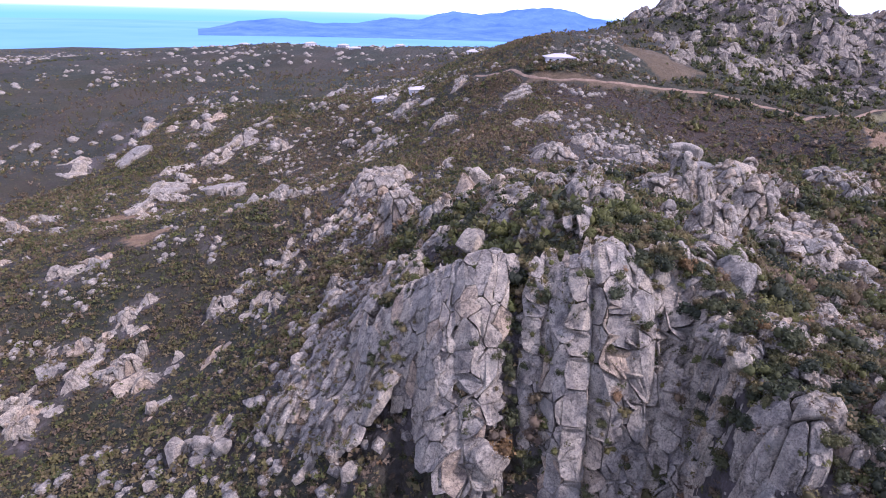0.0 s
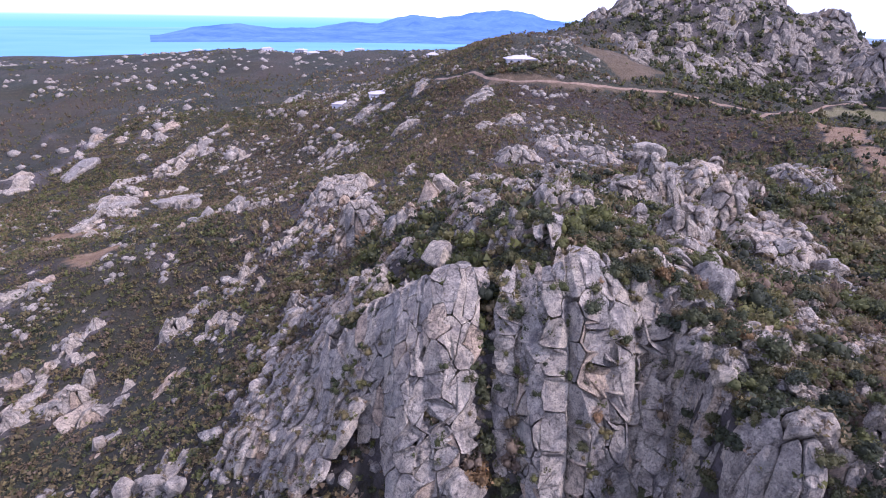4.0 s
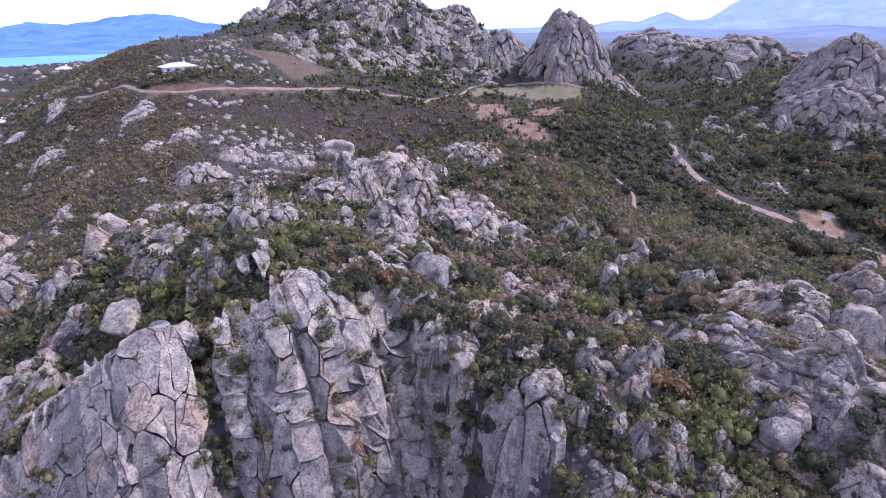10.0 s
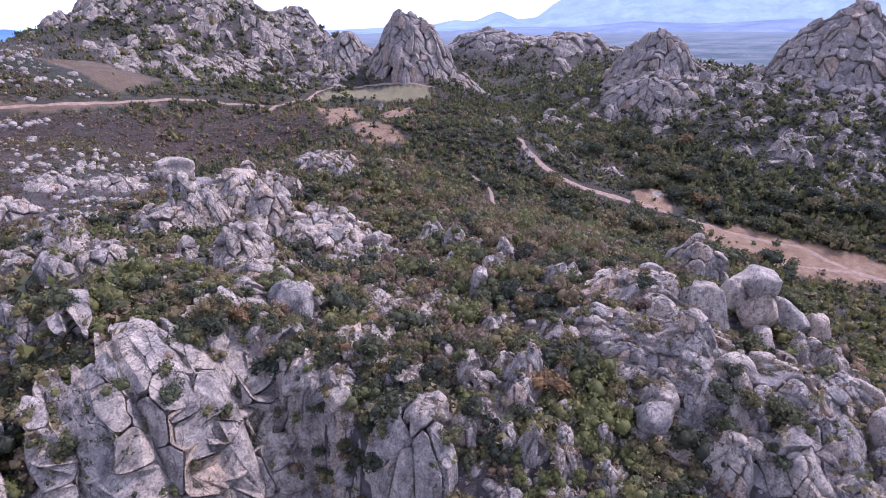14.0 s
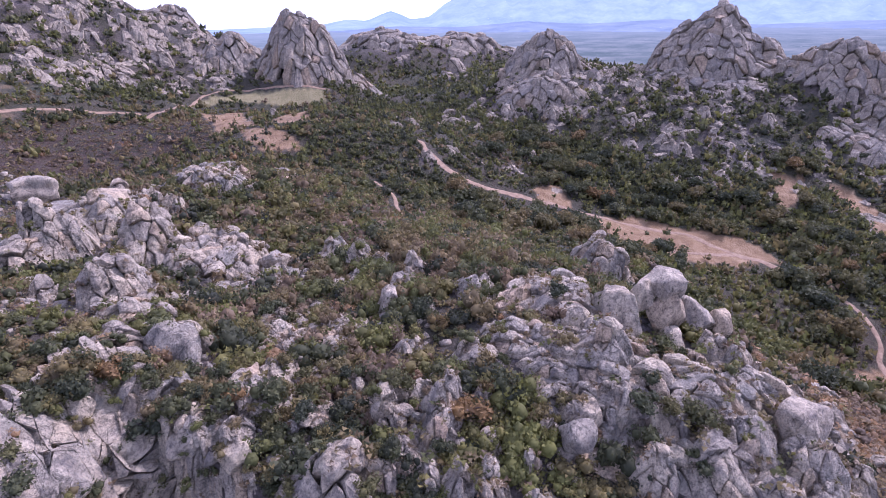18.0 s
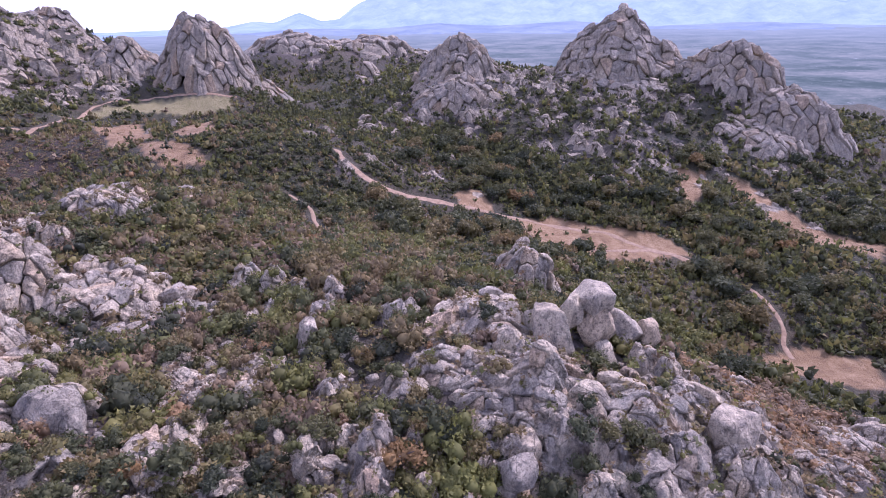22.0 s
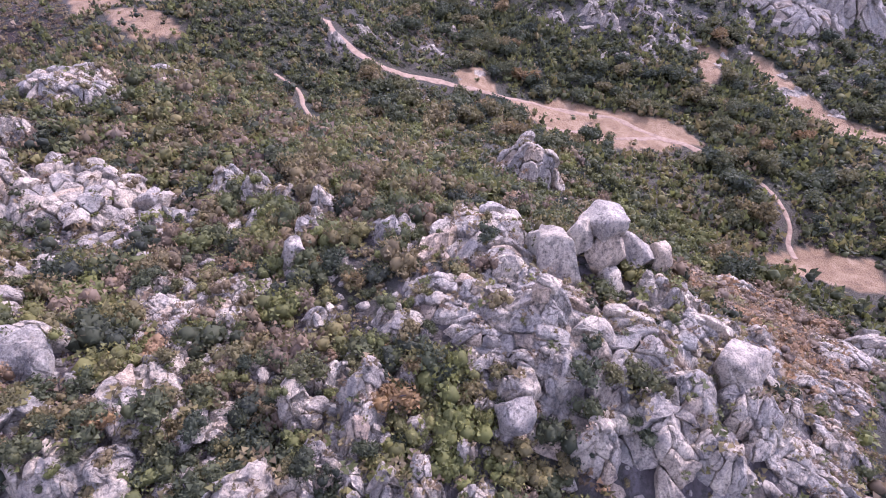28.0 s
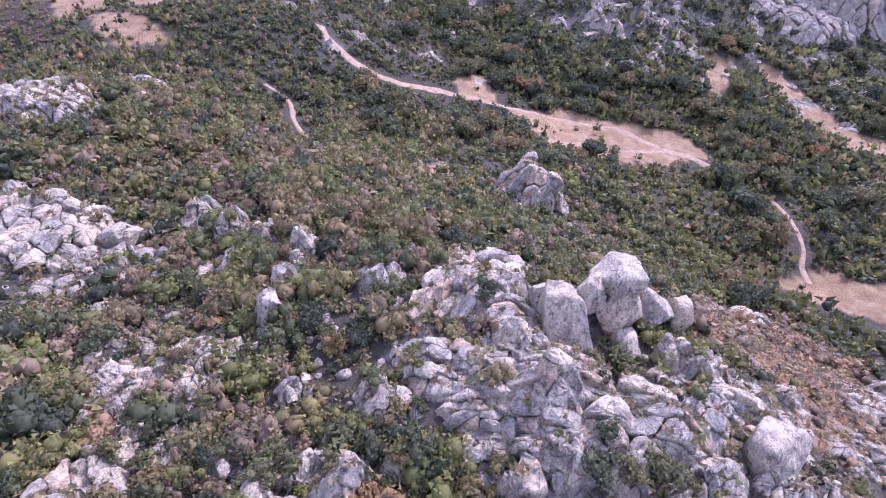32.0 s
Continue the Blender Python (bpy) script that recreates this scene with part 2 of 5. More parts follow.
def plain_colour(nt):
    """Fields and woods on the plain; painted haze pales them with their distance."""
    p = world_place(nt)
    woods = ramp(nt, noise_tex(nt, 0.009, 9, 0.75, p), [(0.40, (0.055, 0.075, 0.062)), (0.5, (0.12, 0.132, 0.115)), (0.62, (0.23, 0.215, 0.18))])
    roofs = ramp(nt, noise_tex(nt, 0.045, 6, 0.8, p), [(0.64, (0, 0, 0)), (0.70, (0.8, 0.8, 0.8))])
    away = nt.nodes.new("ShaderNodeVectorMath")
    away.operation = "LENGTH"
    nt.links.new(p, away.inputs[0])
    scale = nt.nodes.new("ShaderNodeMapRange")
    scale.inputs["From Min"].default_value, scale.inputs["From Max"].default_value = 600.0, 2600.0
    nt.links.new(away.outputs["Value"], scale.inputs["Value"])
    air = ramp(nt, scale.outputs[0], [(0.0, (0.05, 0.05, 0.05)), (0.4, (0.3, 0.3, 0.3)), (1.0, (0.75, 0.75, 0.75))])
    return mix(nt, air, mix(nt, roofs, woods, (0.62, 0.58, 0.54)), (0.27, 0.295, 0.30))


# self-lit, with the haze mixed into its colour
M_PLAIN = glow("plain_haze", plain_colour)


def skyline(nt):
    split = nt.nodes.new("ShaderNodeSeparateXYZ")
    nt.links.new(world_place(nt), split.inputs[0])
    scale = nt.nodes.new("ShaderNodeMapRange")
    scale.inputs["From Min"].default_value, scale.inputs["From Max"].default_value = 20.0, 160.0
    nt.links.new(split.outputs["Z"], scale.inputs["Value"])
    return ramp(nt, scale.outputs[0], [(0.0, (0.24, 0.47, 0.74)), (0.33, (0.35, 0.55, 0.80)), (0.50, (0.95, 0.97, 1.0)), (1.0, (1.0, 0.97, 1.0))])


M_SKYLINE = glow("skyline", skyline, 1.1)
M_INLAND = glow("inland_sky", lambda nt: ramp(nt, noise_tex(nt, 0.0012, 4, 0.5, world_place(nt)), [(0.35, (0.62, 0.70, 0.92)), (0.6, (1.0, 0.98, 1.0))]), 1.05)


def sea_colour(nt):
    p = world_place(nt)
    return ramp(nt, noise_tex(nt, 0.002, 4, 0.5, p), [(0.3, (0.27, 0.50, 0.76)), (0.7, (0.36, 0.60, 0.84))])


# the water is self-lit as well; its brightness is in the emission colour
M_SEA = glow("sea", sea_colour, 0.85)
M_PLASTER, nt, b = material("plaster", 0.9)
nt.links.new(ramp(nt, noise_tex(nt, 1.5, 5, 0.6, world_place(nt)), [(0.3, (0.50, 0.46, 0.41)), (0.7, (0.66, 0.62, 0.57))]), b.inputs["Base Color"])
M_ROOF, nt, b = material("roof_tiles", 0.85)
nt.links.new(ramp(nt, noise_tex(nt, 3, 6, 0.7, world_place(nt)), [(0.3, (0.34, 0.29, 0.24)), (0.7, (0.52, 0.47, 0.42))]), b.inputs["Base Color"])
M_SHUTTER, nt, b = material("shutter", 0.6)
b.inputs["Base Color"].default_value = (0.16, 0.10, 0.06, 1)
M_GLASS, nt, b = material("window_glass", 0.1)
b.inputs["Base Color"].default_value = (0.03, 0.035, 0.04, 1)
# The lie of the land: broad mounds (x, y, height, radius), by area.
RIDGE_MOUNDS = [
    (57, 58, 7.4, 25), (-5, 30, -3.1, 34), (-3, 97, 21.3, 35), (75, 124, 30.2, 37), (16, 63, 28.9, 28), (35, 108, 16.7, 32), (98, 89, 3.6, 35),
    (29, 33, 18.3, 29), (72, 27, 23.9, 31), (37, 77, 4.3, 26), (45, 143, 0.1, 39), (36, 54, -5, 25), (82, 67, 20.3, 30), (47, 17, 8.6, 31),
]
WEST_MOUNDS = [
    (-66, 79, -13.7, 45), (0, 450, 30.2, 101), (0, -60, 4.5, 48), (-300, 200, -8.5, 97), (-80, 270, -0.5, 71), (21, 176, 19.2, 46),
    (-300, 0, -11.3, 93), (60, -10, 3, 37), (-100, -50, -8.9, 59), (-200, 400, 0.1, 106), (-200, 150, 6.5, 75), (-58, 148, 16.9, 50),
    (-150, 80, -6.6, 62), (45, 340, 20, 78), (-60, 20, -7.2, 45), (-150, 220, -4.5, 73), (22, 241, 29.1, 59), (-114, 122, 11.4, 57),
    (-60, 580, 24, 130), (-230, 540, 20, 130), (-400, 430, 12, 130), (90, 640, 24, 120), (-340, 700, 17, 160), (-150, 800, 18, 170), (-520, 600, 10, 150),
    (-140, 330, 21.5, 88), (0, 300, 26.2, 71), (-34, 76, 10.1, 39), (-40, 45, 12.2, 40), (-1, 149, 11.8, 43),
]
VALLEY_MOUNDS = [
    (400, 400, 33.5, 121), (450, -100, 6.4, 110), (300, 160, 15.8, 77), (110, 257, 22.8, 64), (250, -60, -2.5, 70), (130, -40, -5.4, 49),
    (178, 137, 16.8, 53), (138, 57, 21, 41), (200, 420, 27.4, 101), (360, 20, 24.6, 86), (230, 260, 19.8, 77), (231, 58, -1.7, 60),
    (450, 100, 15.7, 104),
]
MOUNTAIN_MOUNDS = [
    (300, 350, 4.9, 100), (400, 200, 25.2, 99), (178, -19, 6.9, 53), (120, 380, 31.2, 88), (140, 167, 27.4, 51), (240, 180, 5.4, 68),
    (293, 81, 20.1, 72), (155, 20, -7.7, 46), (230, 4, 4.6, 61), (197, 95, -5, 54), (330, 230, -5.7, 89), (90, -30, 19.2, 43), (300, 0, -8.6, 75),
    (250, 110, -4.3, 65),
]
CRAG_MOUNDS = [
    (11, 37, -7, 9), (19, 37.5, -8, 8), (-1, 43, -3, 7),
    (110, 388, 14, 38), (142, 385, 18, 38), (175, 368, 18, 36), (205, 340, 18, 34), (230, 315, 12, 28), (233, 268, 14, 26),
    (292, 150, 16, 28), (348, 78, 6, 28), (342, 8, 17, 30), (395, 355, 18, 44), (440, 305, 18, 44), (475, 260, 14, 40),
]

# ---- the ground ----
MOUNDS = np.array(RIDGE_MOUNDS + WEST_MOUNDS + VALLEY_MOUNDS + MOUNTAIN_MOUNDS + CRAG_MOUNDS, float)
SEA = -10.0


def lattice(ix, iy, seed):
    """A repeatable random number in 0..1 for each lattice corner."""
    h = (ix * 374761393 + iy * 668265263 + seed * 974634777) & 0xFFFFFFFF
    h = ((h ^ (h >> 13)) * 1274126177) & 0xFFFFFFFF
    return ((h ^ (h >> 16)) & 0xFFFF) / 65535.0


def value_noise(x, y, seed=0):
    ix, iy = np.floor(x).astype(np.int64), np.floor(y).astype(np.int64)
    fx, fy = x - ix, y - iy
    fx, fy = fx * fx * (3 - 2 * fx), fy * fy * (3 - 2 * fy)
    a = lattice(ix, iy, seed) * (1 - fx) + lattice(ix + 1, iy, seed) * fx
    b = lattice(ix, iy + 1, seed) * (1 - fx) + lattice(ix + 1, iy + 1, seed) * fx
    return a * (1 - fy) + b * fy


def fractal(x, y, size, octaves=4, seed=0):
    """Noise round 0, from -1 to 1, whose largest waves are size metres long."""
    total, weight, gain = 0.0, 0.0, 1.0
    for k in range(octaves):
        total = total + gain * (value_noise(x / size * 2**k + 17.3 * k, y / size * 2**k - 9.1 * k, seed + k) * 2 - 1)
        weight, gain = weight + gain, gain * 0.5
    return total / weight


def land(x, y):
    """The smooth height of the land."""
    x, y = np.asarray(x, float), np.asarray(y, float)
    z = np.full(np.broadcast(x, y).shape, 20.0)
    for mx, my, h, r in MOUNDS:
        z = z + h * np.exp(-((x - mx) ** 2 + (y - my) ** 2) / (2 * (0.8 * r) ** 2))
    # behind the two cliffs the ground steps down below their faces, lowest in the gully between
    y_face = y - 0.45 * np.clip(-2 - x, 0, 8)
    wall = np.interp(y_face, [30, 40, 45, 49.6, 54.2, 58, 62, 70], [38, 40, 42.5, 52, 62, 67, 82, 140]) - 0.74 * np.clip(-1 - x, 0, 9)
    wall = wall - 3.5 * np.exp(-(((x - 4.4) / 1.7) ** 2)) + 5.0 * np.clip(np.maximum(0.6 * (-10 - x), x - 23.5), 0, 60)
    z = np.minimum(z, wall)
    far = np.hypot(x - 60, y - 120)
    west = np.clip((150 - x) / 150, 0, 1)
    fall = np.clip((far - 400 - 120 * west) / (500 + 400 * west), 0, 1)
    fall = fall * fall * (3 - 2 * fall)
    z = z * (1 - fall) + fall * 2.0
    # the coast runs from west to north, the sea lies beyond it
    coast = np.clip((far - 1500 + 120 * fractal(x, y, 500, 3, 8)) / 150, 0, 1) * np.clip((y + 200) / 200, 0, 1) * np.clip((y * 0.55 - x) / 250, 0, 1)
    rolling = west * np.clip((far - 330) / 300, 0, 1) * np.clip((1400 - far) / 200, 0, 1)
    return z - 26 * coast + rolling * (9 * fractal(x, y, 260, 4, 12) + 2)


def height(x, y):
    """The height of the ground, with its humps."""
    x, y = np.asarray(x, float), np.asarray(y, float)
    far = np.clip(np.hypot(x - 60, y - 100) / 300, 0, 1)
    return land(x, y) + fractal(x, y, 24, 5, 3) * (1.6 + 3.5 * far)


def spaced(lo, hi, centre, fine):
    """Coordinates that lie close near the centre and wider outwards."""
    sides = []
    for end in (hi - centre, centre - lo):
        out, step, p = [], fine, 0.0
        while p < end:
            p += step
            step *= 1.0 if p < 65 else 1.011 if p < 340 else 1.09
            out.append(p)
        sides.append(out)
    return np.array([centre - p for p in reversed(sides[1])] + [centre] + [centre + p for p in sides[0]])


def sheet(name, xs, ys, zs, material):
    nx, ny = len(xs), len(ys)
    gx, gy = np.meshgrid(xs, ys)
    verts = np.column_stack([gx.ravel(), gy.ravel(), zs.ravel()])
    i = (np.arange(ny - 1)[:, None] * nx + np.arange(nx - 1)[None]).ravel()
    faces = np.column_stack([i, i + 1, i + nx + 1, i + nx])
    me = bpy.data.meshes.new(name)
    me.vertices.add(len(verts))
    me.vertices.foreach_set("co", verts.ravel())
    me.loops.add(faces.size)
    me.loops.foreach_set("vertex_index", faces.ravel())
    me.polygons.add(len(faces))
    me.polygons.foreach_set("loop_start", np.arange(len(faces)) * 4)
    me.polygons.foreach_set("use_smooth", np.ones(len(faces), bool))
    me.update()
    me.validate()
    me.materials.append(material)
    return new(name, me)


GX = spaced(-4300, 4300, 40, 1.35)
GY = spaced(-2500, 4400, 70, 1.35)
mesh_x, mesh_y = np.meshgrid(GX, GY)
GZ = height(mesh_x, mesh_y)


def ground_z(x, y):
    """The height of the ground sheet as it is meshed."""
    x, y = np.asarray(x, float), np.asarray(y, float)
    i = np.clip(np.searchsorted(GX, x) - 1, 0, len(GX) - 2)
    j = np.clip(np.searchsorted(GY, y) - 1, 0, len(GY) - 2)
    u, v = (x - GX[i]) / (GX[i + 1] - GX[i]), (y - GY[j]) / (GY[j + 1] - GY[j])
    return (GZ[j, i] * (1 - u) + GZ[j, i + 1] * u) * (1 - v) + (GZ[j + 1, i] * (1 - u) + GZ[j + 1, i + 1] * u) * v

# ---- rock outcrops: x, y, width, height ----
WEST_ROCKS = [
    (-81.1, 93.4, 14.5, 7), (-90.1, 107.2, 9.5, 4.6), (-65.1, 107.8, 10, 7), (-51.6, 103, 9.1, 6.4), (-51.3, 116.3, 5.6, 1.2), (-203, 297.2, 22, 7),
    (-163, 290.3, 17, 7), (-111.3, 261.8, 11.7, 7), (-132.2, 272.5, 18.6, 7), (-112.5, 210.1, 10, 7), (-67, 155.9, 14.2, 6), (-52.2, 136.9, 4.7, 5.8),
    (-46.1, 125.9, 7.3, 4.8), (-141.3, 249.8, 11.9, 7), (-141.1, 225.9, 16.6, 7), (-136.9, 196.6, 15, 7), (-39.6, 134.4, 10.4, 4.4),
    (-85.6, 286.6, 6.2, 2.5), (-19.5, 257.4, 10.4, 3.3), (-57.8, 243.3, 15.4, 4.8),
]
FAR_WEST_ROCKS = [
    (-95.4, 77.4, 10.6, 7), (-101.2, 83.1, 9.5, 4.5), (-83.5, 91.2, 9, 7), (-80, 97.1, 7.6, 7), (-96, 99.5, 6.5, 3.8), (-90.2, 105.6, 6.5, 2.9),
    (-66.6, 79.7, 3.3, 2.4), (-50.5, 63.1, 5, 3.7), (-44.1, 63.1, 5.3, 3.3), (-43.3, 66.1, 2.7, 1.7), (-117.8, 119.5, 12.9, 5.3),
    (-168.9, 169.7, 15.3, 5.6), (-166.9, 157.9, 9.8, 6.2), (-209.7, 248.6, 22, 7), (-204.3, 298, 18.6, 7), (-143.3, 214.8, 22, 7),
    (-136.7, 181.7, 14.5, 5.3), (-144.4, 252.3, 18.2, 7), (-133.8, 276.9, 19.1, 7), (-115.1, 211.1, 10.3, 7), (-62.6, 155, 9, 6.1),
]
NORTH_ROCKS = [
    (-59.9, 291.7, 12.1, 6.7), (-47.6, 269.3, 13.9, 5.9), (-24, 223.5, 11.4, 7), (-10.2, 179.4, 3.7, 3.4), (5.1, 218.5, 11, 5.9),
    (15.8, 187, 9.5, 6.9), (6.4, 184.8, 7.5, 5), (14.9, 151.5, 10.9, 5.1), (27, 165.3, 10.2, 5.9), (39.6, 163.2, 11.9, 5.6), (17.2, 104.1, 6.5, 4.7),
    (-34.9, 147.2, 15.6, 7), (9.9, 95.8, 6, 3.8), (4.6, 119.6, 7.4, 2.8), (-10.9, 99.5, 6.4, 3.3), (-20.9, 111.5, 9.6, 7), (7, 70.8, 4.5, 2.7),
    (10.6, 69, 3, 1.8), (2.7, 88.3, 8.3, 2.4), (18.4, 82.6, 6.1, 2.7), (32.8, 103.9, 8.9, 4.5), (76.4, 122.8, 12.4, 4.8), (101, 131, 6, 2.4),
]
BIG_BOULDERS = [
    (57.4, 174.6, 11.2, 6.4), (42.3, 115.7, 7.5, 3.2), (48.9, 113.6, 7.6, 4), (-2.8, 78.2, 4.2, 1.4),
]
SLABS = [
    (-5.3, 116, 15.4, 6.2), (56.1, 80.7, 10.5, 2.9), (54.7, 54.9, 3.8, 2.9), (62.7, 47.5, 6, 2.8), (31.9, 61.4, 6.2, 3.7), (35.4, 48.2, 4.4, 1.2),
]
SADDLE_ROCKS = [
    (37.6, 104.7, 8, 7.1), (46.2, 110, 9.6, 4.6), (34.1, 77.7, 8.1, 5.4), (46.7, 96.2, 8.6, 6.5), (53, 88.8, 13.7, 4), (64.4, 69.9, 4.3, 4.2),
    (65.4, 75.9, 5.4, 2.3), (63.6, 58.3, 3.9, 2.9), (65.6, 65.2, 3.3, 1.5), (32.3, 72.1, 8.2, 1.8), (33.3, 80.2, 4.6, 2.3),
]
EAST_ROCKS = [
    (73.5, 121.8, 11.6, 4), (90.9, 118.4, 3.6, 2.1), (115.2, 49.3, 11.5, 8.7), (67.2, 38.6, 9.6, 2), (67.9, 19.6, 3, 3.4), (68, 17.2, 3.6, 3.2),
    (69.7, 15.3, 2.5, 2.2), (63.9, 20.6, 1.7, 2.3), (69.8, 11.7, 3.9, 2.6), (63.6, 16.2, 6.3, 2.5), (64.8, 18.4, 3.5, 1.5), (57.8, 14.6, 5.4, 2.7),
    (62.2, 8.4, 5.5, 8.7), (53.2, 15.1, 6.3, 2.8), (49.6, 20.3, 3.5, 4.6), (55.2, 10.8, 4.4, 2.6), (59.7, 7, 4.2, 2.2),
]
CREST_ROCKS = [
    (53.8, 31.5, 5.5, 2.2), (55.1, 37.3, 5.6, 1.2), (56.3, 34.4, 3.1, 1.7), (56.5, 27.7, 5, 5.4), (55.7, 23, 2.5, 3.9), (55.1, 20.4, 3.1, 1.8),
    (50.9, 30.7, 3.6, 1.2), (51.9, 27.9, 2.1, 2), (53, 25.3, 3.5, 2.6), (49.5, 27.8, 2.4, 2.4), (49.7, 25.3, 2.4, 0.8), (47, 29.4, 1.9, 2),
    (54.5, 24.9, 2.5, 1.6), (62.3, 2.8, 7.1, 1.5), (95.8, -5.5, 10.7, 2.2), (104.1, -12.4, 6.6, 3.7), (66.3, 4.5, 3.3, 3), (76.2, 0.6, 4.6, 1),
    (118.4, 7.4, 7.2, 1.5), (78.4, 7.5, 3, 1.7), (80.9, -3.5, 5, 1.1), (68.7, -0.9, 5.7, 2.2),
]
SOUTH_ROCKS = [
    (46, 56.1, 7.4, 1.5), (41.7, 59.7, 4.6, 1), (33.3, 52.4, 6.4, 2.3), (39.6, 50.6, 4.6, 1.3), (41, 47, 3, 1.3), (45.2, 44.4, 2, 0.8),
    (42.8, 38.2, 4.7, 3.2), (40.5, 36.7, 4.1, 1.9), (42.8, 32.9, 2.3, 4.3), (43.5, 29.2, 1.9, 4), (27.3, 52.9, 4.3, 1.2), (29.4, 49.9, 2.9, 1.3),
    (46.5, 54.1, 3.4, 0.8), (42.8, 63, 3.6, 0.8), (40.6, 54.9, 3.3, 0.7), (37.2, 38.4, 2.7, 1.3), (50, 39.2, 4.5, 0.9), (51.3, 41.1, 2.6, 1.6),
    (28.3, 66, 6.8, 1.7), (24.3, 59.1, 6.1, 1.6), (25.4, 51.5, 3.7, 2), (27.9, 48.6, 2.9, 2.2), (20, 58.2, 6.4, 1.7), (22, 60.1, 3.4, 1.6),
]
KNOBS = [
    (29.8, 40.3, 10.2, 4.6), (22.4, 43.5, 5.2, 5.5), (25.4, 51.7, 3.3, 2.1), (28, 48.7, 1.9, 2.5), (2.1, 47.7, 4.1, 3.8),
]


# ---- rock shapes ----
def part(name, me, parent, label=""):
    ob = new(name, me)
    ob.parent = parent
    return tagged(ob, label)


def thing(name, at, label, category, group="", kind=""):
    ob = new(name)
    ob.empty_display_size = 0.5
    ob.location = at
    return tagged(ob, label, category, group, kind)


def rock_mesh(seed, fine, cuts, rough, boxy=0.5, surface=None):
    """A block of granite, about 2 m across: a ball cut by planes, worn and pitted."""
    rnd = random.Random(seed)
    bm = bmesh.new()
    bmesh.ops.create_icosphere(bm, subdivisions=fine, radius=1.0)
    planes = []
    for _ in range(cuts):
        n = Vector((rnd.gauss(0, 1), rnd.gauss(0, 1), rnd.gauss(0, 0.8))).normalized()
        planes.append((n, rnd.uniform(0.5, 0.8)))
    shift = Vector((rnd.uniform(-50, 50), rnd.uniform(-50, 50), rnd.uniform(-50, 50)))
    for v in bm.verts:
        box = v.co / max(abs(v.co.x), abs(v.co.y), abs(v.co.z)) * 0.8
        p = v.co.lerp(box, boxy)
        for n, d in planes:
            over = p.dot(n) - d
            if over > 0:
                p -= n * over * 0.94
        p += p.normalized() * (noise.noise(p * 1.7 + shift) * rough + noise.noise(p * 4.3 + shift) * rough * 0.55)
        v.co = p * 1.25
    me = bpy.data.meshes.new("block")
    bm.to_mesh(me)
    bm.free()
    me.polygons.foreach_set("use_smooth", [True] * len(me.polygons))
    me.materials.append(surface or M_ROCK)
    return me


FINE_BLOCKS = [rock_mesh(k, 4, 10 + k % 5, 0.06, 0.85) for k in range(18)]
ROUND_BLOCKS = [rock_mesh(200 + k, 4, 6, 0.12, 0.22, M_SMOOTH) for k in range(8)]
CHIP_BLOCKS = [rock_mesh(300 + k, 1, 5, 0.10, 0.4) for k in range(8)]
OUTCROPS = []  # x, y, radius and height of each, for the growth round it


def clipped(poly, px, py, nx, ny):
    """The part of a polygon on the inner side of a line through (px, py) with the outward way (nx, ny)."""
    out = []
    for k in range(len(poly)):
        ax, ay = poly[k - 1]
        bx, by = poly[k]
        da, db = (ax - px) * nx + (ay - py) * ny, (bx - px) * nx + (by - py) * ny
        if (da < 0) != (db < 0):
            f = da / (da - db)
            out.append((ax + (bx - ax) * f, ay + (by - ay) * f))
        if db < 0:
            out.append((bx, by))
    return out


def joint_cells(half_u, half_v, cell, rnd, wander=0.42):
    """The cells into which two sets of joints split a plot: seeds and polygons, in plot metres."""
    nu, nv = max(1, round(2 * half_u / cell)), max(1, round(2 * half_v / cell))
    du, dv = 2 * half_u / nu, 2 * half_v / nv
    seeds = []
    for j in range(nv):
        shift = rnd.uniform(0, du)
        for i in range(nu):
            if nu * nv < 30 or rnd.random() < 0.76:  # here and there a joint is missing
                seeds.append((-half_u + (i * du + shift + rnd.uniform(-0.42, 0.42) * du) % (2 * half_u), -half_v + (j + 0.5 + rnd.uniform(-wander, wander)) * dv))
    cells = []
    for a, b in seeds:
        r = 1.7 * max(du, dv)
        poly = [(a - r, b - r), (a + r, b - r), (a + r, b + r), (a - r, b + r)]
        for c, d in seeds:
            if 0 < abs(c - a) + abs(d - b) < 4.2 * max(du, dv):
                poly = clipped(poly, (a + c) / 2, (b + d) / 2, c - a, d - b)
        if len(poly) > 2:
            cells.append((a, b, poly))
    return cells


TABLE = np.random.RandomState(5).uniform(-1, 1, 4096)
CORNERS = np.array([(i, j, k) for i in (0, 1) for j in (0, 1) for k in (0, 1)])
STRIDES = np.array([73, 1179, 283])


def noise_3d(p, seed=0):
    """Smooth noise round 0 at points in space, with waves 1 long."""
    i = np.floor(p).astype(np.int64)
    f = p - i
    f = f * f * (3 - 2 * f)
    values = TABLE[((i @ STRIDES + seed * 991)[:, None] + (CORNERS @ STRIDES)[None]) & 4095]
    for k in (2, 1, 0):
        half = values.shape[1] // 2
        pick = values.reshape(len(p), half, 2)
        values = pick[:, :, 0] * (1 - f[:, k : k + 1]) + pick[:, :, 1] * f[:, k : k + 1]
    return values[:, 0]


def waves(u, v, size, seed):
    """Noise over a plot, three octaves."""
    u, v = np.atleast_1d(u), np.atleast_1d(v)
    p = np.stack([u / size, v / size, np.full(len(u), 0.37)], -1)
    n = noise_3d(np.concatenate([p, p * 2 + 7.7, p * 4 + 3.1]), seed).reshape(3, -1)
    return (n[0] + 0.5 * n[1] + 0.25 * n[2]) / 1.75


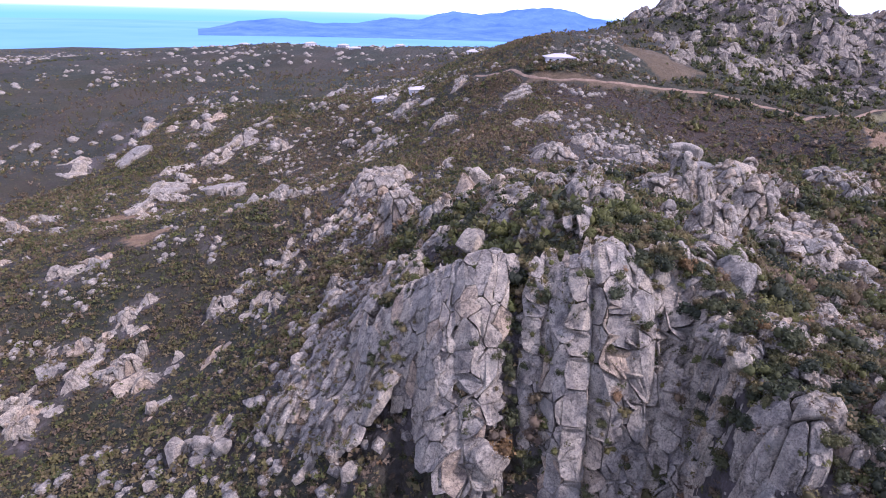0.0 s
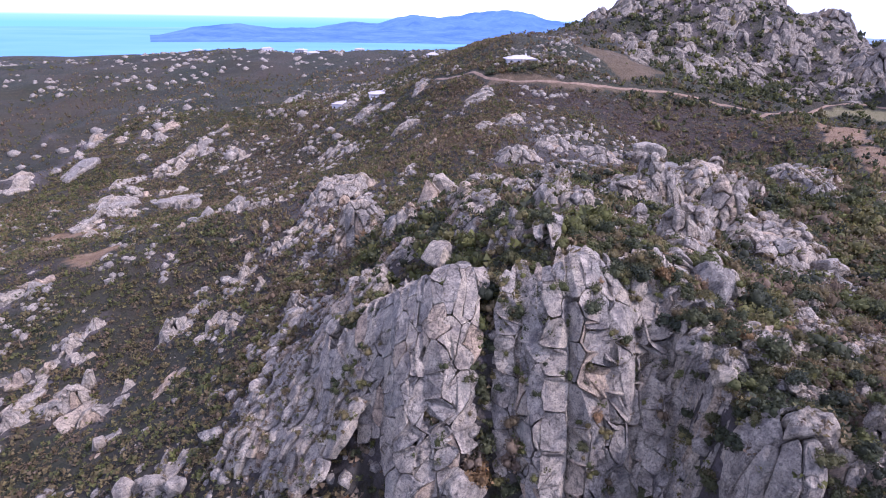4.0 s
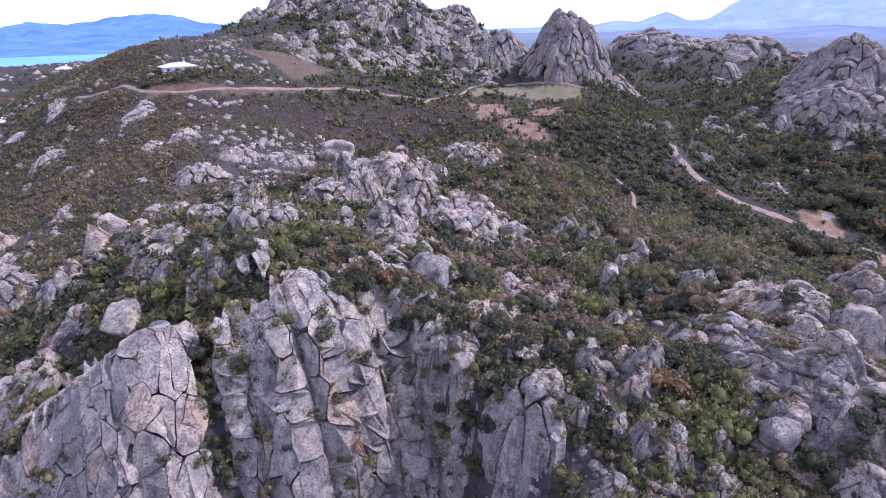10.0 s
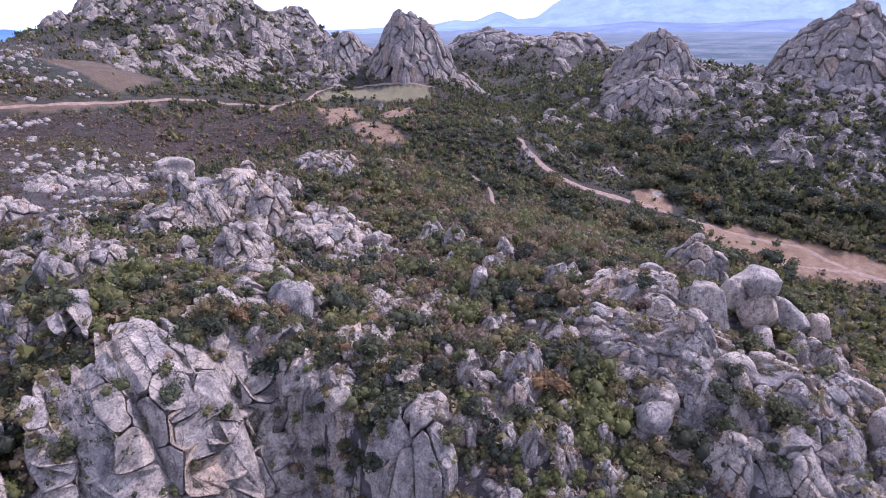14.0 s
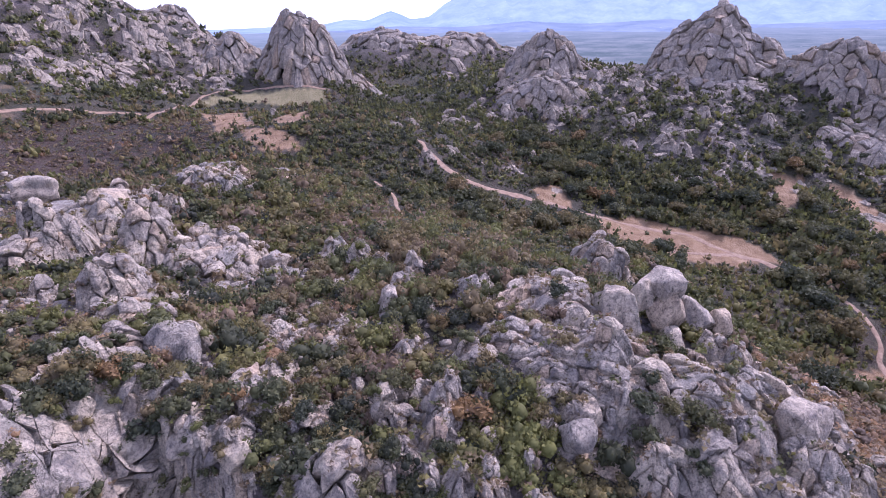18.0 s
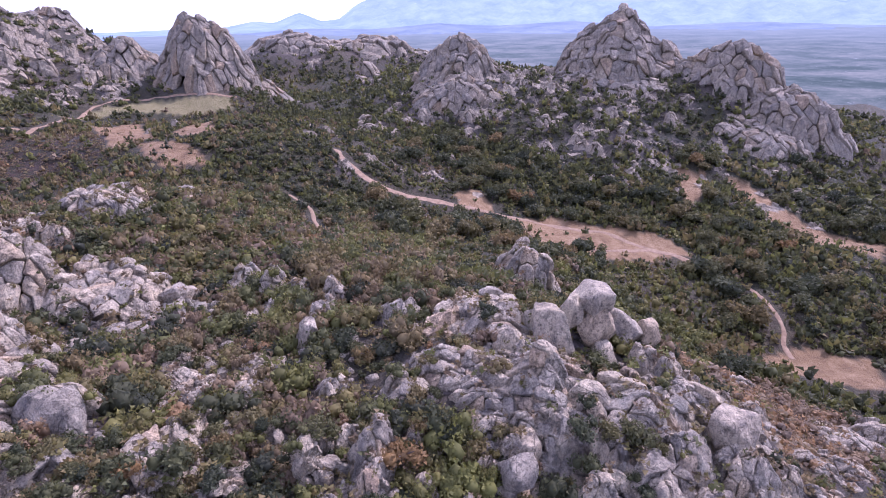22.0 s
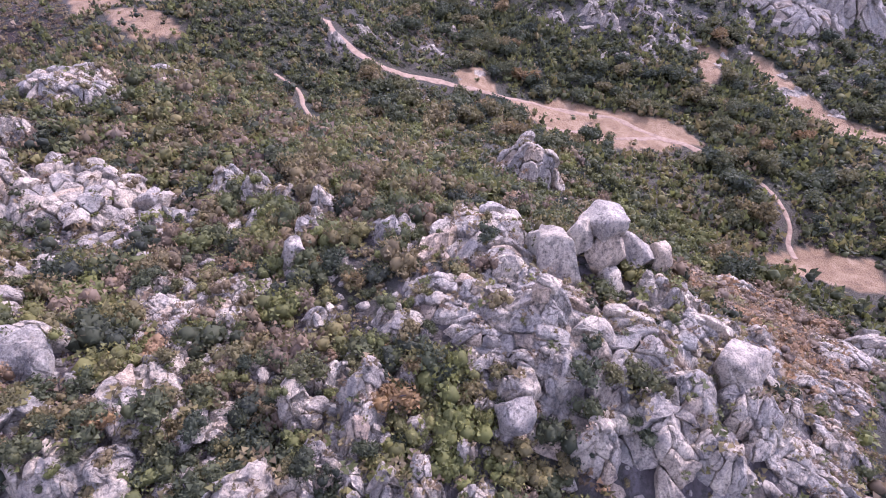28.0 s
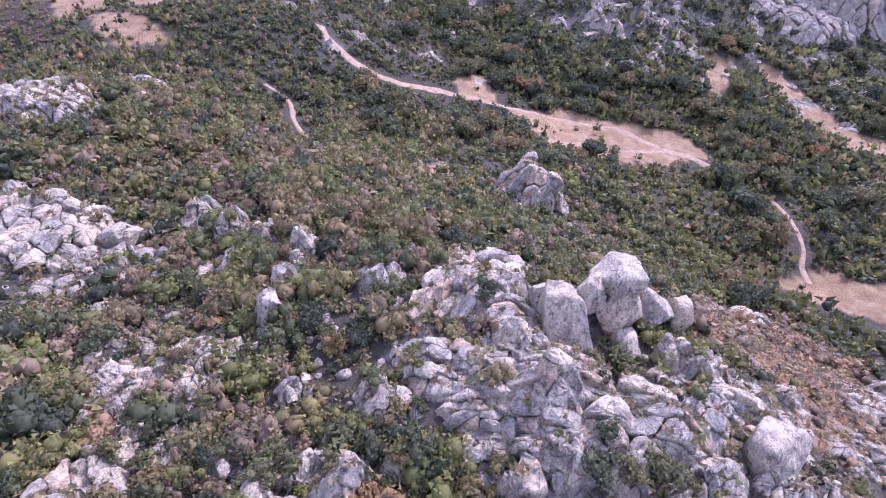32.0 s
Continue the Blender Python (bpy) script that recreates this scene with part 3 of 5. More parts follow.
ROCK_TOPS = []  # points on the rocks, for what grows on them


def block_mesh(surf, poly, size, rnd, off, tilt, fine, thick, swell, rag=1.0):
    """One block between joints, laid on the surface surf(u, v): worn edges, uneven faces and sides that reach into the rock."""
    cut = rnd.uniform(0.06, 0.16)
    poly = [(p[0] * (1 - f) + q[0] * f, p[1] * (1 - f) + q[1] * f) for p, q in zip(poly, poly[1:] + poly[:1]) for f in (cut, 1 - cut)]
    ring = []
    step = size * (0.36 if fine else 0.7)
    for (ax, ay), (bx, by) in zip(poly, poly[1:] + poly[:1]):
        n = max(1, round(math.hypot(bx - ax, by - ay) / step))
        ring += [(ax + (bx - ax) * k / n, ay + (by - ay) * k / n) for k in range(n)]
    ring = np.array(ring)
    centre = ring.mean(0)
    n = len(ring)
    if fine:
        levels = [(0.99, -thick), (1.0, -0.22 * swell), (0.97, -0.07 * swell), (0.88, 0.0), (0.66, 0.04 * swell), (0.36, 0.06 * swell)]
    else:
        levels = [(0.99, -thick), (1.0, -0.18 * swell), (0.9, 0.0), (0.5, 0.06 * swell)]
    uv = np.concatenate([centre + (ring - centre) * k for k, _ in levels] + [centre[None]])
    lift = np.concatenate([np.full(n, d) for _, d in levels] + [[0.06 * swell]])
    e, m = size * 0.22, len(uv)
    all_three = surf(np.concatenate([uv[:, 0], uv[:, 0] + e, uv[:, 0]]), np.concatenate([uv[:, 1], uv[:, 1], uv[:, 1] + e]))
    p = all_three[:m]
    normal = np.cross(all_three[m : 2 * m] - p, all_three[2 * m :] - p)
    normal /= np.linalg.norm(normal, axis=1)[:, None] + 1e-9
    rel = uv - centre
    top = lift > -0.9 * thick
    q = p / size
    rough = noise_3d(np.concatenate([q * 0.45, q * 0.9 + 5, q * 1.9 + 11, q * 4.1 + 17, q * 1.3 + 23, q * 1.3 + 31])).reshape(6, m)
    lift = lift + off * top + (tilt[0] * rel[:, 0] + tilt[1] * rel[:, 1]) * top
    lift = lift + rag * size * (0.30 * rough[0] + 0.18 * rough[1] - 0.14 * np.abs(rough[2]) + 0.05 * rough[3]) * np.where(top, 1, 0.5)
    p = p + normal * lift[:, None] + np.stack([rough[4], rough[5], rough[2]], -1) * size * 0.1
    faces = [tuple(range(n))[::-1]]
    for k in range(len(levels) - 1):
        faces += [(k * n + i, k * n + (i + 1) % n, k * n + n + (i + 1) % n, k * n + n + i) for i in range(n)]
    o = (len(levels) - 1) * n
    faces += [(o + i, o + (i + 1) % n, o + n) for i in range(n)]
    ROCK_TOPS.append(p[2 * n :])
    return p, faces


def mesh_of(name, points, faces, surface):
    me = bpy.data.meshes.new(name)
    me.from_pydata(points.tolist(), [], faces)
    me.polygons.foreach_set("use_smooth", [False] * len(me.polygons))
    me.materials.append(surface)
    return me


def jointed(at, half_u, half_v, cell, surf, keep, label, group, seed, name="rock_outcrop", category="rocks", aspect=1.5, steps=0.1, fine=True, surface=None, thick=0.9, piece="block", sway=0.1, pool=None, wander=0.42, rag=1.0):
    """A mass of granite split by joints into fitted blocks over the surface surf(u, v), where keep(u, v) holds."""
    rnd = random.Random(seed)
    top = None
    for a, b, poly in joint_cells(half_u / aspect, half_v, cell, rnd, wander):
        if not keep(a * aspect, b):
            continue
        gap = 1 - rnd.uniform(0.0, 0.045)
        shape = [((a + (pa - a) * gap) * aspect, b + (pb - b) * gap) for pa, pb in poly]
        points, faces = block_mesh(surf, shape, cell, rnd, rnd.gauss(0, steps) * cell, (rnd.gauss(0, sway), rnd.gauss(0, sway)), fine, thick * cell, cell * rnd.uniform(0.6, 1.3), rag)
        if pool is not None:
            pool.append((points, faces))
            continue
        top = top or thing(name, at, label, category, group)
        place = points.mean(0)
        ob = part(piece, mesh_of(piece, points - place, faces, surface or M_ROCK), top)
        ob.location = Vector(place) - top.location
    return top


def set_block(name, pool, parent, at, size, turn, rnd):
    """One loose block under its outcrop; at is in the world."""
    ob = part(name, rnd.choice(pool), parent)
    ob.matrix_basis = Matrix.LocRotScale(Vector(at) - parent.location, Euler(turn), Vector([s / 2 for s in size]))
    return ob


def outcrop(x, y, w, h, label, group, seed, strike=0.5, deep=0.8, cell=None, fine=True, aspect=1.5, lean=0.05, surface=None, steps=0.12, pool=None):
    """A rounded outcrop, w wide and h high, split by joints along strike."""
    rnd = random.Random(seed)
    base, r = float(ground_z(x, y)), w / 2
    OUTCROPS.append((x, y, r, h))
    phase, a = rnd.uniform(0, 50), rnd.uniform(0, math.tau)
    cs, sn = math.cos(strike), math.sin(strike)

    def inner(u, v):
        q2 = (u / r) ** 2 + (v / (r * deep)) ** 2
        return q2 * (1 + 0.8 * waves(u / r * 1.3 + phase, v / r * 1.3, 1.0, seed))

    def surf(u, v):
        wx, wy = x + u * cs - v * sn, y + u * sn + v * cs
        q2 = np.clip(inner(u, v), 0, 1)
        bumps = 1 + 0.7 * waves(u / r + phase, v / r, 0.55, seed + 7)
        up = -0.22 * h + h * 1.22 * (1 - q2) ** 0.7 * bumps
        g = ground_z(wx, wy)
        return np.stack([wx + lean * math.cos(a) * up, wy + lean * math.sin(a) * up, g * 0.9 + base * 0.1 + up], -1)

    cell = cell or max(0.75, min(1.4, w * 0.12))
    return jointed((x, y, base), r * 1.05, r * deep * 1.05, cell, surf, lambda u, v: inner(np.array([u]), np.array([v]))[0] < 1.12, label, group, seed, aspect=aspect, fine=fine, surface=surface, steps=steps, pool=pool)


def boulder(x, y, w, h, label, group, seed, pool, sink=0.2, turn=(0, 0, 0), deep=0.85):
    rnd = random.Random(seed)
    ob = new("boulder", rnd.choice(pool))
    ob.matrix_basis = Matrix.LocRotScale((x, y, float(ground_z(x, y)) + h * (0.5 - sink)), Euler(turn), (w / 2, w * deep / 2, h / 2))
    OUTCROPS.append((x, y, w / 2.2, h))
    return tagged(ob, label, "boulder", group)


# ---- the two cliffs of the ridge ----
def along(stops):
    """A profile of (y, z) stops as functions of the length along it."""
    pts = np.array(stops)
    run = np.concatenate([[0], np.cumsum(np.hypot(*np.diff(pts, axis=0).T))])
    return run[-1], lambda u: np.interp(u, run, pts[:, 0]), lambda u: np.interp(u, run, pts[:, 1])


RIGHT_LONG, right_y, right_z = along([(45.0, 43.5), (47.2, 49.0), (49.6, 55.0), (51.8, 60.5), (54.2, 65.5), (56.6, 69.3), (60.0, 71.8), (65.0, 72.2), (71.0, 71.2)])


def right_cliff(u, v):
    """Ribs and gullies that run down the face of the right-hand cliff; u runs up the face, v along it."""
    up, x = u + RIGHT_LONG / 2, 15.5 + v
    y, z = right_y(up), right_z(up)
    face = np.clip((72.3 - z) / 4, 0, 1)
    bent = x + 0.5 * waves(x, z * 0.2, 7.0, 40)
    # flutes a few metres apart, with narrow clefts and finer columns between them
    rib = 1.9 * np.abs(np.sin(bent * 0.72 + 0.4)) ** 0.55 + 0.75 * np.abs(np.sin(bent * 2.05 + 0.8 * waves(x, z * 0.15, 5.0, 42))) ** 0.6 + 0.8 * waves(x, z * 0.12, 4.5, 41)
    rib = rib - 1.9 * np.exp(-(((bent - 13.4) / 0.8) ** 2)) - 1.3 * np.exp(-(((bent - 19.6) / 0.7) ** 2))
    crest = 1.0 * np.sin(x * 0.5 + 0.4) - 0.012 * (x - 14) ** 2 + 1.2 * waves(x, y, 5.0, 43)
    head = np.clip((y - 60) / 7, 0, 1)
    high = (z + crest) * (1 - head) + (ground_z(x, y) + 0.5 + 1.6 * waves(x, y, 4.0, 44)) * head
    back = 0.75 * np.clip(11.5 - x, 0, 9) + 0.25 * np.clip(x - 21, 0, 8)
    return np.stack([x + 0 * y, y + back * (1 - head) - (rib - 1.2) * face, high + 0.25 * rib * face], -1)


def right_kept(u, v):
    x, y, z = right_cliff(np.array([u]), np.array([v]))[0]
    return 5.9 < x < 27.0 - 0.3 * max(0, 54 - y) and (y < 63 or waves(x, y, 4.0, 44)[0] > 0.15)


jointed((15.5, 52, 58), RIGHT_LONG / 2, 11.5, 0.72, right_cliff, right_kept, "grey granite cliff with upright ribs and deep cracks", "cliffs of the ridge", 11, "cliff", "cliff", 4.4, 0.4, thick=1.8, sway=0.1, wander=0.2, rag=0.5)
OUTCROPS += [(10, 56, 6, 12), (17, 54, 6, 12), (23, 55, 5, 10)]
LEFT_LONG, left_y, left_z = along([(46.5, 44.5), (49.5, 50.0), (53.0, 56.0), (56.5, 62.0), (59.5, 66.8), (62.0, 69.4), (66.0, 69.8), (72.0, 68.2)])


def left_cliff(u, v):
    """The paler buttress, with broad slabs on its face and a rounded head."""
    up, x = u + LEFT_LONG / 2, -7.5 + v
    y, z = left_y(up), left_z(up)
    face = np.clip((69.5 - z) / 6, 0, 1)
    bent = x + 0.10 * (z - 60) + 0.6 * waves(x, z * 0.2, 6.0, 46)
    rib = 1.7 * np.abs(np.sin(bent * 0.6 + 1.2)) ** 0.6 + 0.5 * np.abs(np.sin(bent * 1.7)) ** 0.7 + 1.0 * waves(x, z * 0.2, 5.0, 47)
    fall = np.minimum(0, x + 1)
    head = np.clip((y - 63) / 7, 0, 1)
    high = (z + 0.74 * fall - 0.05 * np.clip(x, 0, 4) ** 2 + 0.9 * waves(x, y, 4.5, 48)) * (1 - head) + (ground_z(x, y) + 0.5 + 1.8 * waves(x, y, 4.0, 49)) * head
    return np.stack([x + 0 * y, y - (rib - 0.9) * face - 0.45 * np.minimum(0, x + 2) + 0.4 * np.clip(x, 0, 4), high], -1)


def left_kept(u, v):
    x, y, z = left_cliff(np.array([u]), np.array([v]))[0]
    return -17.5 < x < 2.9 - 0.12 * max(0, 60 - y) and (y < 66 or waves(x, y, 4.0, 49)[0] > 0.15) and z > 45 - 0.5 * x * (x < 0) * (y < 60)


jointed((-6, 58, 55), LEFT_LONG / 2, 12.5, 0.95, left_cliff, left_kept, "pale granite buttress, split into tall slabs by long joints", "cliffs of the ridge", 12, "cliff", "cliff", 3.0, 0.36, thick=1.8, sway=0.1, wander=0.28, rag=0.5)
OUTCROPS += [(-7, 60, 6, 10), (0, 58, 5, 10), (-13, 64, 5, 6)]


def flank(u, v):
    """Broken steps that fall away to the west of the buttress."""
    cs, sn = math.cos(0.9), math.sin(0.9)
    x, y = -23 + u * cs - v * sn, 68 + u * sn + v * cs
    fade = np.clip((x + 38) / 26, 0, 1) * np.clip((90 - y) / 22, 0, 1)
    lift = 4.2 * fade + 3.6 * fractal(x, y, 8, 4, 23)
    return np.stack([x, y, ground_z(x, y) + lift], -1)


def flank_kept(u, v):
    x, y, z = flank(np.array([u]), np.array([v]))[0]
    return not (x > -9 - 0.1 * (y - 55) or y < 51 - 0.15 * (x + 12) or y > 88 or x < -37) and z > float(ground_z(x, y)) + 0.3


jointed((-23, 68, float(ground_z(-23, 68))), 19, 17, 1.35, flank, flank_kept, "broken granite flank of stepped slabs and blocks", "cliffs of the ridge", 13, "cliff", "cliff", 1.5, 0.2)
OUTCROPS += [(-14, 60, 5, 4), (-20, 65, 5, 4), (-25, 62, 4, 3), (-27, 72, 5, 3), (-17, 72, 5, 3), (-32, 70, 4, 2)]

# ---- outcrops over the land ----
serial = 1000
for rows, label, strike, lean, aspect, size, tall in (
    (NORTH_ROCKS, "jointed grey granite outcrop on the ridge", 0.3, 0.1, 1.3, 1.4, 0.95),
    (SADDLE_ROCKS, "heaped granite blocks with scrub between", 0.35, 0.1, 1.3, 1.4, 1.1),
    (EAST_ROCKS, "fractured granite blocks with dark clefts", -0.7, 0.12, 1.7, 1.4, 1.1),
    (CREST_ROCKS, "cracked granite slabs and blocks on the crest", -1.2, 0.12, 2.0, 1.3, 1.05),
    (SOUTH_ROCKS, "broken granite slabs among green shrubs", 0.2, 0.1, 1.5, 1.25, 1.1),
    (KNOBS, "rounded granite knob split by joints", 0.5, 0.02, 1.2, 1.15, 1.25),
):
    for x, y, w, h in rows:
        serial += 1
        far = max(0.0, min(1.0, (y - 125) / 60)) * (x < 60)  # the farther ones lie lower in the heath
        wide, h = w * size * (1 - 0.3 * far), min(h, 0.8 * w)
        outcrop(x, y, wide, h * tall * (1 - 0.6 * far), label, "outcrops of the ridge", serial, strike + 0.35 * math.sin(serial), 0.8, 2.8 if rows is KNOBS and w > 5 else None, math.hypot(x - 30, y - 50) < 90, aspect, lean, M_SMOOTH if rows is KNOBS else None, 0.1 if rows is KNOBS else 0.26)
rnd = random.Random(41)
for x, y, w, h in WEST_ROCKS + FAR_WEST_ROCKS:
    for k in range(4):
        f = (0.55, 0.42, 0.34, 0.24)[k]
        serial += 1
        outcrop(x + rnd.gauss(0, w * 0.4) * k, y + rnd.gauss(0, w * 0.4) * k, w * f, h * 0.7 * f + 0.3, "low white granite rocks in brown heath", "outcrops of the west slope", serial, rnd.uniform(0.5, 1.2), 0.6, max(0.8, w * 0.13), False, 1.5, 0.1, None, 0.3)
for _ in range(70):
    x, y = rnd.uniform(-150, 20), rnd.uniform(62, 300)
    if float(land(x, y)) > 60 or float(fractal(np.array(x), np.array(y), 60, 3, 88)) < -0.05:
        continue
    w = rnd.uniform(1.8, 5.0)
    serial += 1
    outcrop(x, y, w, w * rnd.uniform(0.15, 0.3), "small pale rocks among the heath", "outcrops of the west slope", serial, rnd.uniform(0.5, 1.2), 0.6, max(0.7, w * 0.3), False)
# lesser outcrops between them, thick on the ridge and the saddle behind the cliffs
for x0, x1, y0, y1, n, small, large in ((24, 62, 22, 66, 46, 1.8, 4.6), (-8, 62, 76, 122, 40, 2.6, 6.5), (-34, -8, 62, 100, 16, 2.2, 5.0)):
    for _ in range(n):
        x, y, w = rnd.uniform(x0, x1), rnd.uniform(y0, y1), rnd.uniform(small, large)
        if float(fractal(np.array(x), np.array(y), 18, 3, 83)) < -0.12 or math.hypot(x - 17, y - 74) < 8:
            continue
        serial += 1
        outcrop(x, y, w, w * rnd.uniform(0.3, 0.55), "broken granite blocks among green shrubs", "outcrops of the ridge", serial, rnd.uniform(-0.8, 0.8), 0.8, max(0.8, w * 0.24), True, 1.5, 0.08, None, 0.28)
for x, y, w, h in BIG_BOULDERS:
    serial += 1
    boulder(x, y, w * 0.85, h * 1.1, "smooth rounded granite boulder perched on the ridge", "boulders of the ridge", serial, ROUND_BLOCKS, 0.12)
for x, y, w in ((-50.9, 63.3, 4.1), (-44.9, 62.6, 3.7), (-41.3, 61.8, 3.2), (-66.5, 79.3, 3.0), (-52.7, 57.9, 2.0), (-31.1, 72.3, 3.1), (-16.2, 50.6, 2.8), (1.9, 48.1, 5.3), (-2.3, 74.2, 5.0), (25.4, 52.1, 3.0), (27.5, 48.2, 2.6), (47.4, 26.8, 3.6), (50.2, 26.9, 3.1), (64.0, 10.9, 5.6)):
    serial += 1
    boulder(x, y, w, w * 0.85, "pale angular granite boulder lying in scrub", "boulders of the ridge", serial, FINE_BLOCKS, 0.1, (0.15 * math.sin(serial), 0.2, serial))
for x, y, w, h in SLABS:
    serial += 1
    outcrop(x, y, w * 1.05, h * 0.85, "smooth domed granite slab with a few long cracks", "boulders of the ridge", serial, 0.3 * serial, 0.75, max(1.4, w * 0.36), True, 1.3, 0.0, M_SMOOTH, 0.03)
for x, y, w, h in ((57, 27, 13, 2.2), (59, 20, 12, 2.0), (54, 24.5, 8, 1.5), (66, 14, 11, 2.2), (63.5, 34, 9, 1.4), (71, 9, 9, 1.4), (52, 20, 7, 1.4)):
    serial += 1
    outcrop(x, y, w, h, "long cracked granite slabs along the crest", "outcrops of the ridge", serial, -1.35, 0.75, 1.2, True, 2.6, 0.1, None, 0.34)
tor = thing("rock_tor", (66.5, 26.5, float(ground_z(66.5, 26.5))), "tall grey granite tor of two split blocks", "rocks")
for at, size, turn in (
    ((64.4, 29.2, 1.0), (5.4, 4.6, 7.6), (0.05, 0.12, 0.4)), ((66.4, 31.6, 1.4), (3.6, 3.4, 5.6), (0, 0.1, 0.9)), ((69.2, 25.6, 1.4), (5.6, 4.8, 7.0), (0, -0.14, 0.2)),
    ((69.0, 26.4, 4.6), (5.0, 4.2, 3.6), (0.15, 0.1, 0.5)), ((71.6, 22.8, 0.2), (4.0, 3.6, 5.2), (0, -0.1, 1.0)), ((66.6, 24.2, -0.8), (3.8, 3.2, 3.4), (0.1, 0, 0.3)),
    ((61.8, 30.6, -0.6), (2.8, 2.6, 2.8), (0, 0.2, 0.1)), ((66.8, 28.0, 3.6), (2.4, 2.4, 4.0), (0, 0, 0.6)), ((62.6, 26.8, -1.2), (2.4, 2.2, 2.4), (0, 0, 0.9)),
    ((73.4, 20.4, -0.8), (3.4, 2.8, 3.8), (0.1, -0.2, 0.5)), ((63.6, 24.0, -1.8), (2.2, 2.0, 2.0), (0.1, 0.1, 0.2)),
):
    set_block("block", FINE_BLOCKS, tor, (at[0], at[1], tor.location.z + at[2]), size, turn, rnd)
OUTCROPS.append((66.5, 26.5, 4.0, 6))


# ---- crags of the mountains ----
def crag(x, y, w, h, label, seed, cell, deep=0.7, facing=0.0, power=1.2):
    """A bare peak of long upright slabs."""
    OUTCROPS.append((x, y, w * 0.27, h))
    base, r = float(ground_z(x, y)), w / 2
    cs, sn = math.cos(facing), math.sin(facing)

    def inner(u, v):
        return np.hypot(u / r, v / (r * deep)) * (1 + 0.5 * waves(u + 90, v, w * 0.3, seed))

    def surf(u, v):
        wx, wy = x + u * cs - v * sn, y + u * sn + v * cs
        q = inner(u, v)
        ribs = np.abs(waves(u, v, w * 0.2, seed + 3))
        towers = 1 + 0.42 * waves(u + 40, v, w * 0.26, seed + 9) * np.clip(q * 4, 0, 1)
        up = h * (1 - np.clip(q, 0, 1.1) ** power) * towers - ribs * h * 0.6 * np.clip(q * 3, 0, 1)
        far = np.clip(q, 0, 1)
        return np.stack([wx, wy, base * (1 - far) + ground_z(wx, wy) * far + up], -1)

    return jointed((x, y, base), r, r * deep, cell, surf, lambda u, v: inner(np.array([u]), np.array([v]))[0] < 1, label, "crags of the mountains", seed, "crag", "crag", 1.5, 0.22, False, M_CRAG, 1.2, "slab", 0.14)


GREY = "bare grey granite crag above dark scrub"
for x, y, w, top, cell, deep, facing, power in (
    (78, 372, 24, None, 2.8, 0.7, 0.2, 1.4), (112, 392, 54, None, 4.0, 0.6, 0.1, 1.4), (146, 392, 50, None, 4.0, 0.6, -0.2, 1.5), (176, 378, 44, None, 3.8, 0.6, -0.4, 1.4), (205, 350, 46, None, 3.8, 0.6, -0.7, 1.6),
    (232, 270, 58, 102, 3.6, 0.75, -0.6, 1.25), (258, 256, 34, None, 3.4, 0.7, -0.6, 1.3), (212, 304, 44, None, 3.8, 0.6, -0.7, 1.5),
    (348, 78, 76, 101.5, 4.0, 0.8, -1.4, 1.25), (330, 88, 46, 74, 3.6, 0.8, -1.4, 1.4), (322, 70, 40, 68, 3.6, 0.8, -1.4, 1.4), (292, 152, 54, None, 3.8, 0.6, -1.1, 1.8), (270, 140, 38, None, 3.4, 0.8, -1.1, 1.8), (318, 158, 44, None, 3.8, 0.6, -1.1, 1.6),
    (344, 20, 60, None, 4.0, 0.7, -1.7, 1.5), (330, -8, 52, None, 4.0, 0.8, -1.8, 1.5), (306, 2, 40, None, 3.6, 0.8, -1.7, 1.6),
    (395, 352, 90, None, 7.0, 0.5, -0.9, 1.6), (440, 300, 90, None, 7.0, 0.5, -0.9, 1.6), (480, 255, 80, None, 7.0, 0.5, -1.0, 1.6),
):
    serial += 1
    h = top - float(ground_z(x, y)) if top else {24: 8, 54: 15, 50: 15, 44: 13, 46: 12, 34: 9, 38: 8, 60: 16, 52: 13, 40: 8, 90: 10, 80: 9}[w]
    peak = crag(x, y, w, h, GREY, serial, cell * 0.74, deep, facing, power)
    if x == 348:  # a block balanced on the summit
        set_block("block", FINE_BLOCKS, peak, (348, 78, 100.9), (6.6, 5.6, 5.0), (0.2, 0.1, 0.4), random.Random(3))
# rocks strewn over the mountain sides
strewn = []
rnd = random.Random(31)
for x0, x1, y0, y1, n, lo, hi in ((80, 240, 262, 392, 260, 3, 11), (232, 345, -25, 175, 200, 3, 9), (150, 235, 95, 215, 22, 3, 8), (360, 480, 230, 380, 14, 10, 22)):
    for _ in range(n):
        x, y = rnd.uniform(x0, x1), rnd.uniform(y0, y1)
        w = rnd.uniform(lo, hi) * (1.0 if float(land(x, y)) > 42 else 0.5)
        if x0 == 80 and y < 250 + 0.2 * x:
            continue
        serial += 1
        outcrop(x, y, w, w * rnd.uniform(0.2, 0.4), "grey rocks breaking through the mountain scrub", "rocks of the mountain sides", serial, rnd.uniform(0, 3), 0.75, max(1.5, w * 0.27), False, 1.5, 0.05, None, 0.2, strewn)
points, faces, count = [], [], 0
for p, f in strewn:
    points.append(p)
    faces += [tuple(i + count for i in face) for face in f]
    count += len(p)
tagged(new("mountain_rocks", mesh_of("mountain_rocks", np.concatenate(points), faces, M_CRAG)), "grey rocks breaking through the mountain scrub", "rocks", kind="stuff")
TOP_X, TOP_Y, TOP_STEP = -45.0, -15.0, 0.45
rock_top = np.full((330, 360), -99.0)  # the highest rock over each spot of the ridge
tops = np.concatenate(ROCK_TOPS)
